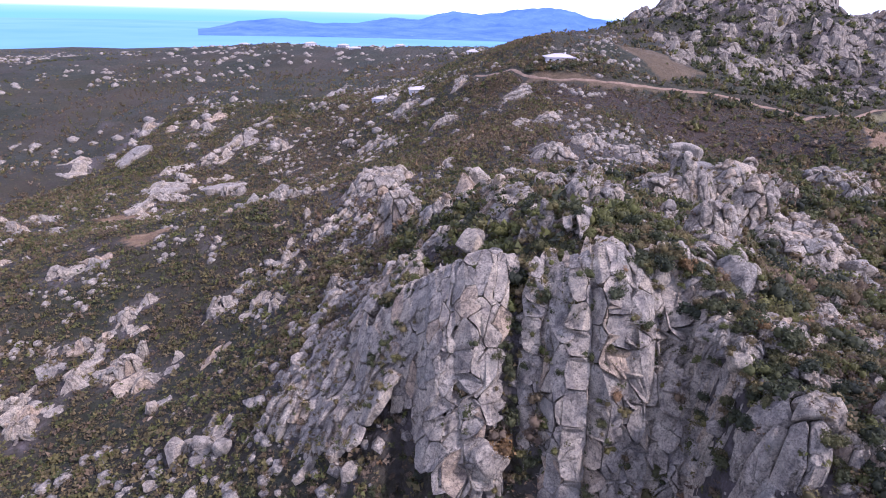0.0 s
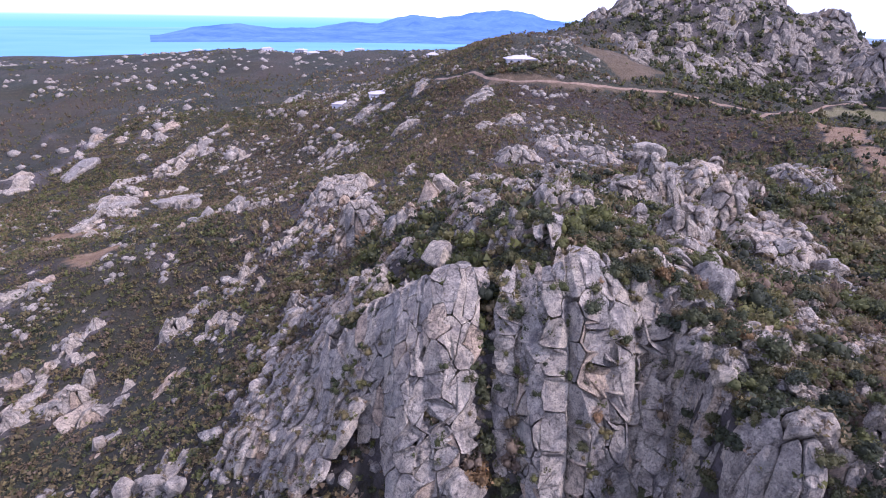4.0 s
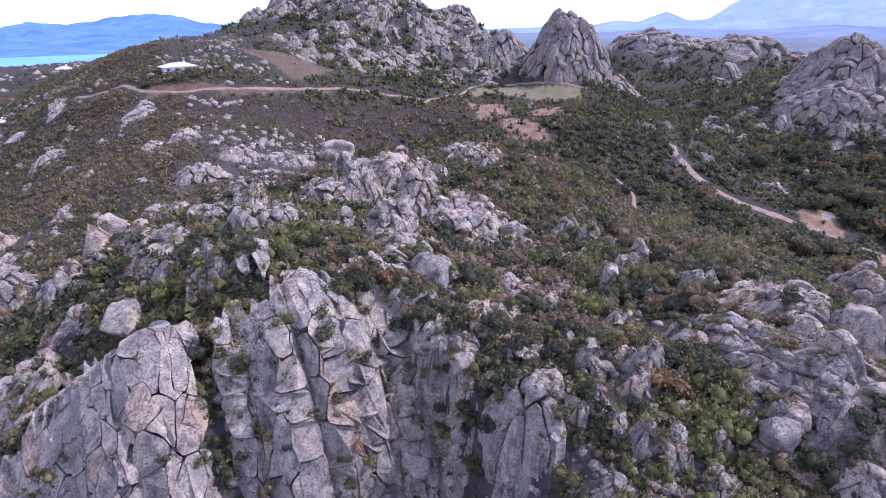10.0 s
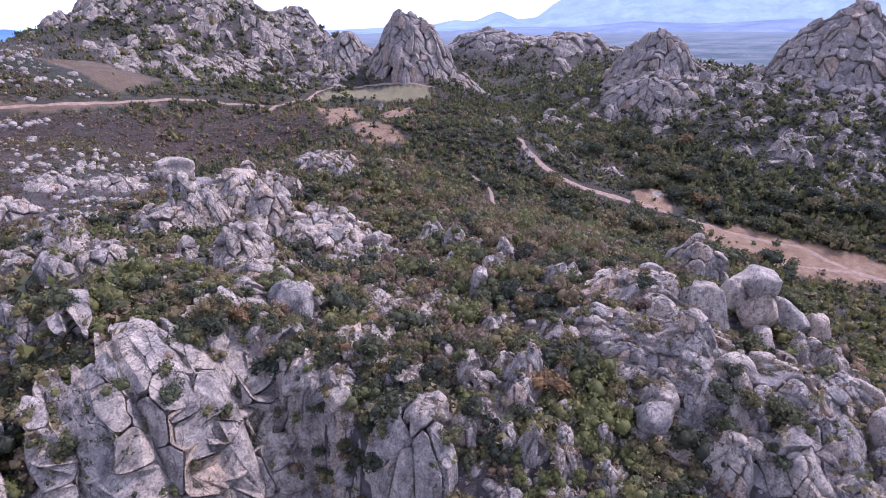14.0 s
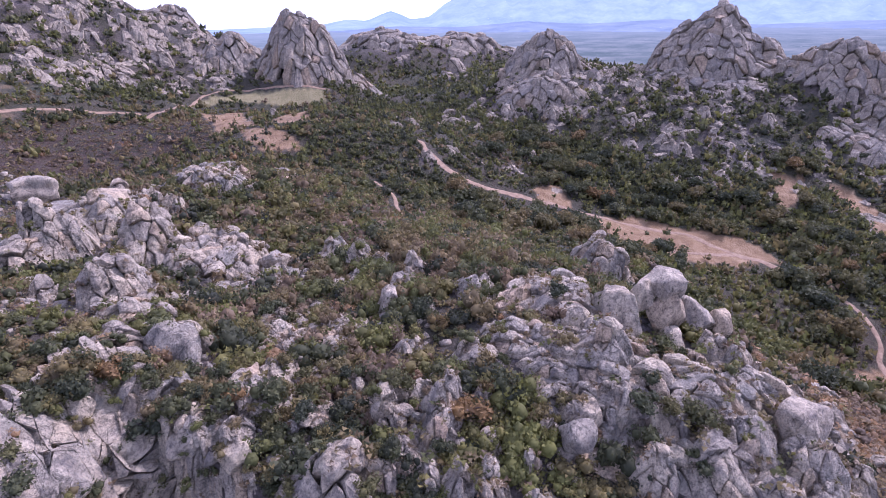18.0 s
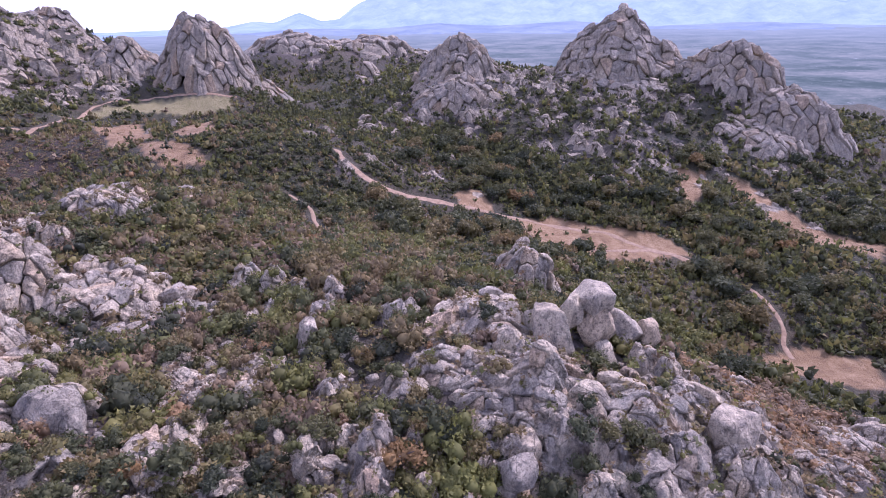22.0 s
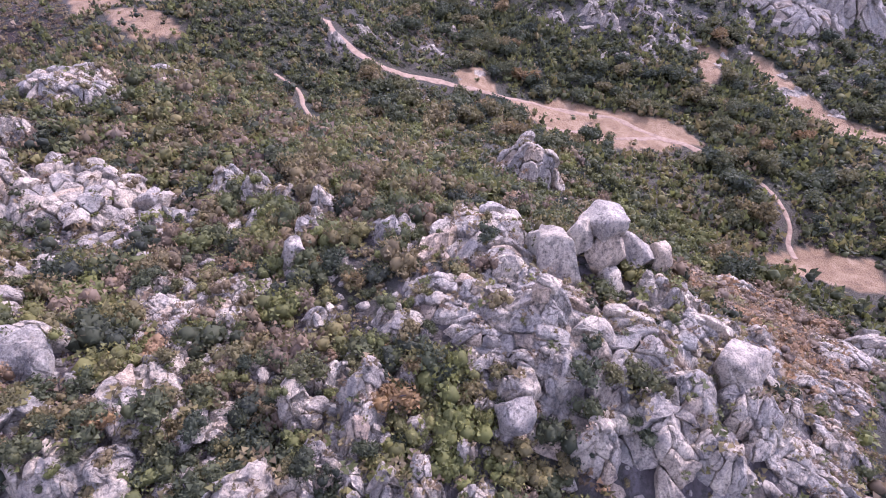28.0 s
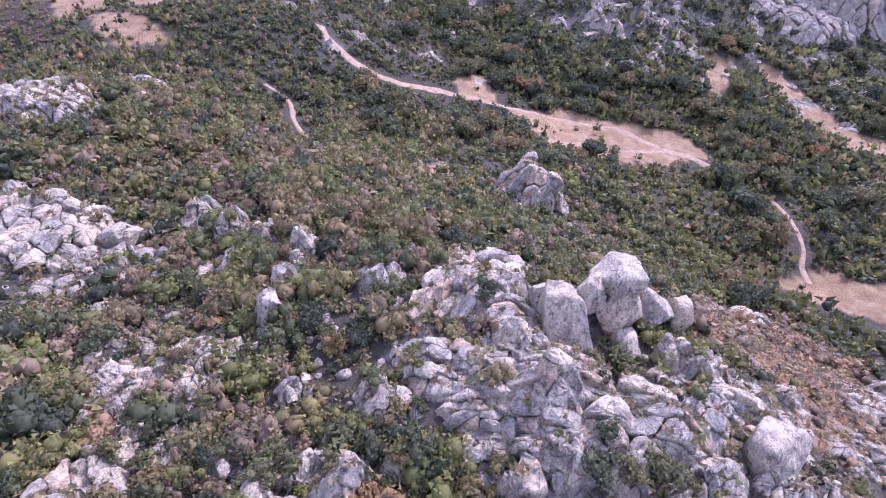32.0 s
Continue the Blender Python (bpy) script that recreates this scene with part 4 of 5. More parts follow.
ti, tj = ((tops[:, 1] - TOP_Y) / TOP_STEP).astype(int), ((tops[:, 0] - TOP_X) / TOP_STEP).astype(int)
on = (ti >= 0) & (ti < 330) & (tj >= 0) & (tj < 360)
np.maximum.at(rock_top, (ti[on], tj[on]), tops[on, 2])


# ---- bare soil, fields and tracks on the ground ----
SOIL = [
    [(146, 242), (168, 243), (134, 186), (123, 194)], [(126, 186), (132, 170), (125, 151), (114, 160)], [(134, 182), (176, 214), (144, 168)],
    [(264, 34), (268, 22), (237, 22), (233, 27)], [(270, 16), (269, 5), (245, -13), (244, -39), (221, -35), (223, -17), (241, -2)], [(188, 103), (203, 98), (189, 87), (179, 94)],
    [(186, 86), (206, 70), (207, 56), (212, 34), (199, 19), (184, 40), (172, 60)], [(147, 2), (158, -10), (159, -25), (141, -22)], [(108, 71), (119, 69), (112, 64), (101, 64)],
    [(48, 268), (70, 290), (88, 264), (65, 243)], [(10, 236), (40, 228), (92, 242), (40, 224), (8, 228)],
    [(-112, 140), (-96, 146), (-100, 132)], [(-150, 178), (-128, 186), (-136, 166)],
]
FIELD = [(145, 261), (174, 277), (197, 271), (208, 258), (221, 244), (214, 235), (206, 240), (188, 260), (173, 270)]
DRY = [(84, 21), (119, 17), (124, 6), (116, -9), (106, -12), (75, -3), (70, 3), (78, 10)]
HEATH = [(12, 212), (30, 222), (90, 234), (144, 232), (120, 192), (55, 200)]


def inside(x, y, ring, soft=2.0):
    """1 well inside the ring, 0 outside, with a ragged rim."""
    x = x + fractal(x, y, 9, 3, 21) * soft
    y = y + fractal(x, y, 9, 3, 31) * soft
    hit = np.zeros(np.broadcast(x, y).shape, bool)
    for (x0, y0), (x1, y1) in zip(ring, ring[1:] + ring[:1]):
        cross = (y0 > y) != (y1 > y)
        hit ^= cross & (x < (x1 - x0) * (y - y0) / ((y1 - y0) or 1e-9) + x0)
    return hit.astype(float)


def bare(x, y):
    return np.maximum.reduce([inside(x, y, ring) for ring in SOIL])


def rocky(x, y):
    """How stony the ground is, near the outcrops."""
    out = np.zeros(np.broadcast(x, y).shape)
    for ox, oy, r, h in OUTCROPS:
        out = np.maximum(out, np.exp(-((x - ox) ** 2 + (y - oy) ** 2) / (2 * (r * 0.95) ** 2)))
    return out


TRACKS = [
    ("track", 3.6, [(168, 138), (161, 128), (159, 118), (164, 110), (174, 104), (181, 96), (188, 86), (195, 77), (199, 67), (202, 55), (201, 41), (198, 30), (194, 20)]),
    ("track", 3.0, [(172, 66), (184, 56), (188, 44), (198, 34)]),
    ("footpath", 1.6, [(186, 4), (179, 0), (171, -3), (164, -5), (157, -5), (152, -7)]),
    ("footpath", 1.6, [(127, 124), (125, 115), (117, 107), (110, 98)]),
    ("track", 2.2, [(120, 236), (140, 251), (174, 280), (198, 274), (210, 260), (224, 243)]),
    ("track", 2.2, [(-14, 262), (-6, 252), (2, 246), (8, 236), (16, 229), (40, 228), (92, 243), (120, 240)]),
]


def curve_points(points, step):
    out = []
    for k in range(len(points) - 1):
        a, b = Vector(points[max(k - 1, 0)]), Vector(points[k])
        c, d = Vector(points[k + 1]), Vector(points[min(k + 2, len(points) - 1)])
        n = max(2, int((c - b).length / step))
        for i in range(n):
            t = i / n
            out.append(0.5 * (2 * b + (c - a) * t + (2 * a - 5 * b + 4 * c - d) * t * t + (3 * b - a - 3 * c + d) * t**3))
    return out + [Vector(points[-1])]


TRACK_POINTS = []
for name, wide, points in TRACKS:
    line = curve_points(points, 1.5)
    verts, faces = [], []
    for k, p in enumerate(line):
        way = (line[min(k + 1, len(line) - 1)] - line[max(k - 1, 0)]).normalized()
        side = Vector((-way.y, way.x))
        TRACK_POINTS.append((p.x, p.y, wide))
        for j in range(7):
            f = j / 6 * 2 - 1
            half = wide / 2 * (1 + 0.55 * float(fractal(np.array(p.x), np.array(p.y), 5, 3, 40 + (f > 0))))
            q = p + side * f * half
            rut = -0.05 * (abs(abs(f) - 0.55) < 0.2)
            lift = 0.12 + rut if abs(f) < 0.9 else -0.25
            verts.append((q.x, q.y, float(ground_z(q.x, q.y)) + lift))
        if k:
            o = 7 * k
            faces += [(o + j - 7, o + j - 6, o + j + 1, o + j) for j in range(6)]
    me = bpy.data.meshes.new(name)
    me.from_pydata(verts, [], faces)
    me.polygons.foreach_set("use_smooth", [True] * len(me.polygons))
    me.materials.append(M_TRACK)
    tagged(new(name, me), "pale dusty dirt track with wheel ruts" if name == "track" else "narrow trodden path of pale sandy soil", name, kind="structure")

ground = sheet("ground", GX, GY, GZ, M_GROUND)
tagged(ground, "rocky hillside ground with dry scrub and bare soil", "ground", kind="structure")
near = (np.abs(mesh_x - 100) < 420) & (np.abs(mesh_y - 150) < 420)
for key, values in (
    ("soil", np.where(near, bare(mesh_x, mesh_y), 0) * np.where((mesh_y > 220) & (mesh_x < 110), 0.4, 1.0)), ("field", np.where(near, inside(mesh_x, mesh_y, FIELD, 1.0), 0)),
    ("dry", np.where(near, inside(mesh_x, mesh_y, DRY, 6.0), 0)), ("heath", np.where(near, inside(mesh_x, mesh_y, HEATH, 9.0), 0)), ("stone", np.where(near, rocky(mesh_x, mesh_y), 0)),
):
    layer = ground.data.attributes.new(key, "FLOAT", "POINT")
    layer.data.foreach_set("value", values.ravel().astype(np.float32))


# ---- shrubs and trees ----
def tuft_cloud(seed, count, leaf, core, squash=0.8, lobes=5):
    """A crown of leaf tufts round a few lobes, with a rough core: points and triangles, about 1 m in radius."""
    rnd = random.Random(seed)
    centres = [Vector((rnd.gauss(0, 0.38), rnd.gauss(0, 0.38), rnd.uniform(0.25, 0.75))) for _ in range(lobes)]
    sizes = [rnd.uniform(0.42, 0.68) for _ in range(lobes)]
    verts, faces = [], []
    bm = bmesh.new()
    for c, s in zip(centres, sizes):
        if core:
            bmesh.ops.create_icosphere(bm, subdivisions=core, radius=s * 0.63, matrix=Matrix.Translation(c))
    for v in bm.verts:
        p = v.co * 1.0
        p += Vector((noise.noise(p * 3 + Vector((seed, 0, 0))), noise.noise(p * 3 + Vector((0, seed, 5))), noise.noise(p * 3 + Vector((7, 0, seed))))) * 0.16
        verts.append((p.x, p.y, p.z * squash))
    bm.verts.index_update()
    faces += [tuple(v.index for v in f.verts) for f in bm.faces]
    bm.free()
    for k in range(count):
        c, s = centres[k % lobes], sizes[k % lobes]
        n = Vector((rnd.gauss(0, 1), rnd.gauss(0, 1), rnd.gauss(0.25, 1))).normalized()
        p = c + n * s * rnd.uniform(0.66, 1.04)
        a = n.cross(Vector((rnd.gauss(0, 1), rnd.gauss(0, 1), rnd.gauss(0, 1)))).normalized()
        up = (n * 0.6 + a.cross(n) * 0.8 + Vector((0, 0, 0.3))).normalized()
        size = leaf * rnd.uniform(0.6, 1.3)
        o = len(verts)
        for q in (p - a * size * 0.55, p + a * size * 0.55, p + up * size):
            verts.append((q.x, q.y, q.z * squash))
        faces.append((o, o + 1, o + 2))
    return np.array(verts), np.array(faces)


NEAR_CROWNS = [tuft_cloud(k, 250, 0.15, 1, 0.85, 6) for k in range(8)]
MID_CROWNS = [tuft_cloud(20 + k, 46, 0.26, 1, 0.8, 2) for k in range(6)]
FAR_CROWNS = [tuft_cloud(40 + k, 8, 0.45, 1, 0.8, 1) for k in range(5)]
LOW_CROWNS = [tuft_cloud(50 + k, 13, 0.6, 0, 0.7, 2) for k in range(5)]


def mesh_from(name, verts, faces, material, tint=None):
    me = bpy.data.meshes.new(name)
    me.vertices.add(len(verts))
    me.vertices.foreach_set("co", np.asarray(verts, np.float32).ravel())
    me.loops.add(faces.size)
    me.loops.foreach_set("vertex_index", faces.astype(np.int32).ravel())
    me.polygons.add(len(faces))
    me.polygons.foreach_set("loop_start", np.arange(len(faces), dtype=np.int32) * 3)
    me.update()
    if tint is not None:
        layer = me.attributes.new("tint", "FLOAT", "POINT")
        layer.data.foreach_set("value", np.asarray(tint, np.float32))
    me.materials.append(material)
    return me


def growth(name, label, crowns, rows, material, seed):
    """Many shrubs in one mesh: rows of x, y, radius, height, tint."""
    gen = np.random.RandomState(seed)
    verts, faces, tints, offset = [], [], [], 0
    rows = np.array(rows)
    xs, ys, rs, hs, ts = rows[:, :5].T
    zs = rows[:, 5] if rows.shape[1] > 5 else ground_z(xs, ys)
    pick, turn = gen.randint(0, len(crowns), len(xs)), gen.uniform(0, 2 * math.pi, len(xs))
    for k in range(len(crowns)):
        v, f = crowns[k]
        who = np.where(pick == k)[0]
        if not len(who):
            continue
        c, s = np.cos(turn[who])[:, None], np.sin(turn[who])[:, None]
        x = (v[:, 0] * c - v[:, 1] * s) * rs[who][:, None] + xs[who][:, None]
        y = (v[:, 0] * s + v[:, 1] * c) * rs[who][:, None] + ys[who][:, None]
        z = v[:, 2] * hs[who][:, None] + zs[who][:, None] - 0.12 * hs[who][:, None]
        verts.append(np.stack([x, y, z], -1).reshape(-1, 3))
        faces.append((f[None] + (np.arange(len(who)) * len(v))[:, None, None] + offset).reshape(-1, 3))
        tints.append(np.repeat(ts[who], len(v)))
        offset += len(who) * len(v)
    ob = new(name, mesh_from(name, np.concatenate(verts), np.concatenate(faces), material, np.concatenate(tints)))
    return tagged(ob, label, "shrubs", kind="stuff")


TP = np.array(TRACK_POINTS)


def clear_of_tracks(x, y):
    ok = np.ones(len(x), bool)
    for k in range(0, len(x), 4000):
        d = np.hypot(x[k : k + 4000, None] - TP[None, :, 0], y[k : k + 4000, None] - TP[None, :, 1]) - TP[None, :, 2] * 0.5
        ok[k : k + 4000] = d.min(1) > 1.9
    return ok


def sow(seed, x0, x1, y0, y1, per_m2, keep_stone=0.12):
    """Random places off the bare rock, soil and tracks."""
    gen = np.random.RandomState(seed)
    n = int((x1 - x0) * (y1 - y0) * per_m2)
    x, y = gen.uniform(x0, x1, n), gen.uniform(y0, y1, n)
    stone = rocky(x, y)
    open_soil = np.maximum.reduce([bare(x + dx, y + dy) for dx, dy in ((0, 0), (2.4, 1.2), (-1, 1))])
    keep = (gen.uniform(0, 1, n) > stone * (1 - keep_stone) * 1.25) & ((open_soil < 0.5) | (gen.uniform(0, 1, n) < 0.04)) & (inside(x, y, FIELD) < 0.5)
    x, y = x[keep], y[keep]
    ok = clear_of_tracks(x, y)
    return x[ok], y[ok], gen


def zone(x, y):
    """What grows where: west heath 0, ridge 1, east slope 2, valley 3, mountain 4."""
    out = np.ones(len(x), int)
    z = land(x, y)
    out[(x < -8) & (z < 57)] = 0
    out[(y > 120) & (x < 75)] = 0
    out[(x > 62) & (y > 30)] = 2
    out[(x > 85) & (y <= 30)] = 2
    out[(z < 36) & (x > 120)] = 3
    out[(x > 225) & (z >= 36) & (y < 330)] = 4
    out[(y > 270) & (x > 100)] = 4
    return out


SIZES = {0: (0.4, 1.3), 1: (0.5, 2.2), 2: (0.5, 2.0), 3: (0.8, 2.6), 4: (0.9, 2.4)}
TINTS = {0: (0.56, 0.20), 1: (0.32, 0.30), 2: (0.34, 0.26), 3: (0.30, 0.16), 4: (0.24, 0.14)}


def plants(x, y, gen, heath_keep=0.3):
    which = zone(x, y)
    u = gen.uniform(0, 1, len(x))
    lo = np.array([SIZES[k][0] for k in range(5)])[which]
    hi = np.array([SIZES[k][1] for k in range(5)])[which]
    patch = fractal(x, y, 30, 3, 51)
    r = (lo + (hi - lo) * u**1.7 * (1.15 + 0.5 * patch)) * np.where(which >= 2, 1.2, 1.0)
    h = r * gen.uniform(0.95, 1.5, len(x))
    mean = np.array([TINTS[k][0] for k in range(5)])[which]
    spread = np.array([TINTS[k][1] for k in range(5)])[which]
    tint = np.clip(mean + spread * gen.normal(0, 1, len(x)) * 0.8 + 0.22 * fractal(x, y, 45, 3, 61), 0, 1)
    heath = inside(x, y, HEATH, 9.0) > 0.5
    keep = ~heath | (gen.uniform(0, 1, len(x)) < heath_keep)
    tint = np.where(heath, np.clip(tint + 0.25, 0, 1), tint)
    dry = inside(x, y, DRY, 6.0) > 0.5
    tint = np.where(dry, np.clip(0.80 + 0.15 * gen.normal(0, 1, len(x)), 0.4, 1), tint)
    h = np.where(dry, h * 0.7, h)
    lush = (np.hypot((x - 17) / 1.7, y - 74) < 5.5) | (np.hypot((x + 3) / 1.6, (y - 75) / 1.2) < 5) | (np.hypot((x - 42) / 1.3, y - 30) < 6)
    tint = np.where(lush, np.clip(0.40 + 0.03 * gen.normal(0, 1, len(x)), 0, 1), tint)
    gaps = fractal(x, y, 13, 3, 57) + 0.5 * patch
    keep &= gen.uniform(0, 1, len(x)) < np.clip(0.85 + 1.3 * gaps, np.where(which == 1, 0.35, 0.65), 1)
    return np.column_stack([x, y, r, h, tint])[keep]


# close to the camera's way: shrubs of many leaves
x, y, gen = sow(1, -40, 112, 14, 122, 0.68, 0.3)
close = plants(x, y, gen)


def on_top(x, y):
    """The height of whatever rock or ground lies uppermost."""
    i, j = ((y - TOP_Y) / TOP_STEP).astype(int), ((x - TOP_X) / TOP_STEP).astype(int)
    ok = (i >= 0) & (i < 330) & (j >= 0) & (j < 360)
    return np.maximum(ground_z(x, y), np.where(ok, rock_top[np.clip(i, 0, 329), np.clip(j, 0, 359)], -99) - 0.15)


tops = on_top(close[:, 0], close[:, 1])
stony = tops > ground_z(close[:, 0], close[:, 1]) + 0.2
close[stony, 2:4] *= 0.55
close = np.column_stack([close, tops])
nearest = (close[:, 0] > -14) & (close[:, 0] < 76) & (close[:, 1] > 18) & (close[:, 1] < 74)
growth("shrubs", "mixed green and brown shrubs between the rocks", NEAR_CROWNS, close[nearest], M_LEAF, 3)
growth("shrubs", "mixed green and brown shrubs along the ridge", MID_CROWNS, close[~nearest], M_LEAF, 21)
# dark tufts on the ledges of the cliffs
gen = np.random.RandomState(33)
x, y, r = gen.uniform(-15, 27, 430), gen.uniform(45, 68, 430), gen.uniform(0.3, 1.05, 430)
growth("shrubs", "dark green shrubs rooted in the cliff ledges", NEAR_CROWNS, np.column_stack([x, y, r, r * 1.1, gen.uniform(0.05, 0.6, 430), on_top(x, y)]), M_LEAF, 34)
# green and brown bushes on the heads of the cliffs
x, y, r = gen.uniform(-16, 28, 260), gen.uniform(58, 76, 260), gen.uniform(0.5, 1.4, 260)
growth("shrubs", "olive shrubs on the heads of the cliffs", NEAR_CROWNS, np.column_stack([x, y, r, r * 0.95, gen.uniform(0.15, 0.6, 260), on_top(x, y)]), M_LEAF, 38)
# low dry undergrowth that hides most of the soil
x, y, gen = sow(19, -42, 122, -8, 122, 1.1, 0.55)
under = plants(x, y, gen)
under[:, 2:4] = np.clip(under[:, 2:4] * 0.6, 0.25, 0.75)
under[:, 4] = np.clip(0.62 + 0.28 * inside(under[:, 0], under[:, 1], DRY, 6.0) + 0.16 * gen.normal(0, 1, len(under)) + 0.25 * fractal(under[:, 0], under[:, 1], 20, 3, 63), 0.3, 1)
growth("undergrowth", "dry grey-brown undergrowth and grasses", LOW_CROWNS, np.column_stack([under, on_top(under[:, 0], under[:, 1])]), M_LEAF, 20)
# the slopes round it
x, y, gen = sow(2, -150, 250, -45, 250, 0.46)
mid = plants(x, y, gen, 0.25)
inner = (mid[:, 0] > -40) & (mid[:, 0] < 112) & (mid[:, 1] > 14) & (mid[:, 1] < 122)
thin = ((mid[:, 0] < -40) | ((mid[:, 1] < 2) & (mid[:, 0] < 60))) & (gen.uniform(0, 1, len(mid)) < 0.55)
mid = mid[~inner & ~thin]
close_by = np.hypot(mid[:, 0] - 70, mid[:, 1] - 60) < 85
growth("scrub", "low mixed scrub of the open slopes", MID_CROWNS, mid[close_by], M_LEAF, 4)
growth("scrub", "low mixed scrub of the open slopes farther off", FAR_CROWNS, mid[~close_by], M_LEAF, 14)
# brown heath on the plateau below the villa
x, y, gen = sow(35, 4, 152, 186, 242, 0.5)
r = gen.uniform(0.4, 0.95, len(x))
growth("heath", "dark brown heath on the plateau", LOW_CROWNS, np.column_stack([x, y, r, r * 0.8, gen.uniform(0.5, 0.85, len(x))]), M_LEAF, 36)
# far slopes and mountains
x, y, gen = sow(5, -330, 470, -60, 470, 0.085)
far = plants(x, y, gen, 0.2)
inner = (far[:, 0] > -150) & (far[:, 0] < 250) & (far[:, 1] > -45) & (far[:, 1] < 250)
far[:, 2:4] *= 1.35
growth("scrub", "dark scrub on the far slopes", FAR_CROWNS, far[~inner], M_LEAF, 6)
# close woods of scrub on the mountain sides
for seed, x0, x1, y0, y1, per, keep, low, high in ((22, 222, 352, -45, 185, 0.10, 0.25, 1.3, 3.4), (23, 85, 250, 262, 400, 0.07, 0.25, 1.3, 3.4), (24, 114, 170, 92, 172, 0.16, 1.0, 0.8, 2.2)):
    x, y, gen = sow(seed, x0, x1, y0, y1, per, keep)
    r = gen.uniform(low, high, len(x))
    growth("scrub", "dense dark scrub on the mountain side", FAR_CROWNS if low > 1 else MID_CROWNS, np.column_stack([x, y, r, r * 1.1, gen.uniform(0.05, 0.4, len(x))]), M_LEAF, seed)
# the coast land to the north-west
x, y, gen = sow(12, -1100, 60, 200, 1300, 0.02)
far = plants(x, y, gen)
inner = (far[:, 0] > -330) & (far[:, 1] < 470)
far = far[(fractal(far[:, 0], far[:, 1], 90, 4, 97) > -0.12) & (np.abs(np.arctan2(far[:, 0], far[:, 1]) + 0.35) < 0.55)]
inner = (far[:, 0] > -330) & (far[:, 1] < 470)
far[:, 2:4] *= 2.0
far[:, 3] *= 0.6
far[:, 4] *= 0.8
growth("scrub", "hazy brown scrub towards the coast", FAR_CROWNS, far[~inner & (land(far[:, 0], far[:, 1]) > -4)], M_LEAF, 13)
# low heath that carpets the west slope
x, y, gen = sow(7, -200, 20, 40, 330, 0.8, 0.3)
low = plants(x, y, gen)
low[:, 2:4] *= 0.85
low[:, 4] = np.clip(low[:, 4] - 0.04, 0, 1)
growth("heath", "low brown heath and dry herbs", LOW_CROWNS, low, M_LEAF, 8)


# ---- single trees and large shrubs ----
def stem_mesh(seed, tall, thick, limbs):
    rnd = random.Random(seed)
    bm = bmesh.new()

    def limb(a, b, r0, r1):
        way = b - a
        m = Matrix.Translation((a + b) / 2) @ way.to_track_quat("Z", "Y").to_matrix().to_4x4()
        bmesh.ops.create_cone(bm, cap_ends=True, segments=6, radius1=r0, radius2=r1, depth=way.length, matrix=m)

    fork = Vector((rnd.gauss(0, 0.05), rnd.gauss(0, 0.05), tall * 0.45))
    limb(Vector((0, 0, -0.25)), fork, thick, thick * 0.7)
    for k in range(limbs):
        a = k * math.tau / limbs + rnd.uniform(-0.4, 0.4)
        limb(fork, fork + Vector((math.cos(a) * 0.5, math.sin(a) * 0.5, tall * rnd.uniform(0.3, 0.5))), thick * 0.55, thick * 0.2)
    me = bpy.data.meshes.new("trunk")
    bm.to_mesh(me)
    bm.free()
    me.materials.append(M_BARK)
    return me


def tree_model(seed, name, label, group, tufts, squash, lift):
    v, f = tuft_cloud(seed, tufts, 0.2, 1, squash, 7)
    v = v + np.array([0, 0, lift])
    top = thing(name, (0, 0, -500), label, "tree" if name == "tree" else "shrub", group)
    part("trunk", stem_mesh(seed, 0.8, 0.09, 4), top)
    part("crown", mesh_from("crown", v, f, M_CROWN), top)
    return top


def plant_all(models, places, seed):
    rnd = random.Random(seed)
    for k, (x, y, r) in enumerate(places):
        m = models[k % len(models)]
        pose_at = Matrix.Translation((x, y, float(on_top(np.array([x]), np.array([y]))[0]))) @ Matrix.Rotation(rnd.uniform(0, math.tau), 4, "Z")
        ob = copy_thing(m, pose_at)
        ob.scale = (r, r * rnd.uniform(0.85, 1.1), r * rnd.uniform(0.9, 1.2))
    for m in models:
        for o in list(m.children) + [m]:
            bpy.data.objects.remove(o)


SHRUBS = [(10, 60), (13, 62), (9, 57), (18, 60), (22, 58), (24, 55), (16, 57), (20, 62), (25, 60), (4.2, 45), (4.0, 48), (4.4, 51), (4.2, 54), (4.6, 57), (14.2, 45), (14.4, 48.5), (20.3, 46), (29, 45), (30, 43), (34, 46), (30, 48), (28, 55), (29, 53), (32, 42), (35, 42), (22, 60), (34, 51), (54, 49), (13, 57), (16, 55), (35, 39), (26, 44),
          (40, 66), (39, 72), (55, 50), (64, 36), (43, 64), (41, 50), (37, 50), (48, 30), (45, 34), (49, 38), (48, 34), (53, 22), (56, 18), (43, 36), (32, 49),
          (35, 43), (29, 52), (30, 57), (42, 43), (36, 44), (47, 41), (12, 69), (17, 71), (20, 69), (22, 65), (2, 67)]
rnd = random.Random(77)
spots = [(x + rnd.uniform(-0.8, 0.8), y + rnd.uniform(-0.8, 0.8), rnd.uniform(1.1, 1.9)) for x, y in SHRUBS]
for x, y in SHRUBS:
    for _ in range(3):
        spots.append((x + rnd.gauss(0, 2.4), y + rnd.gauss(0, 2.4), rnd.uniform(0.6, 1.25)))
plant_all([tree_model(60 + k, "shrub", "dense evergreen shrub with olive-green leaves", "large shrubs of the ridge", 420, 0.85, 0.05) for k in range(5)], spots, 9)

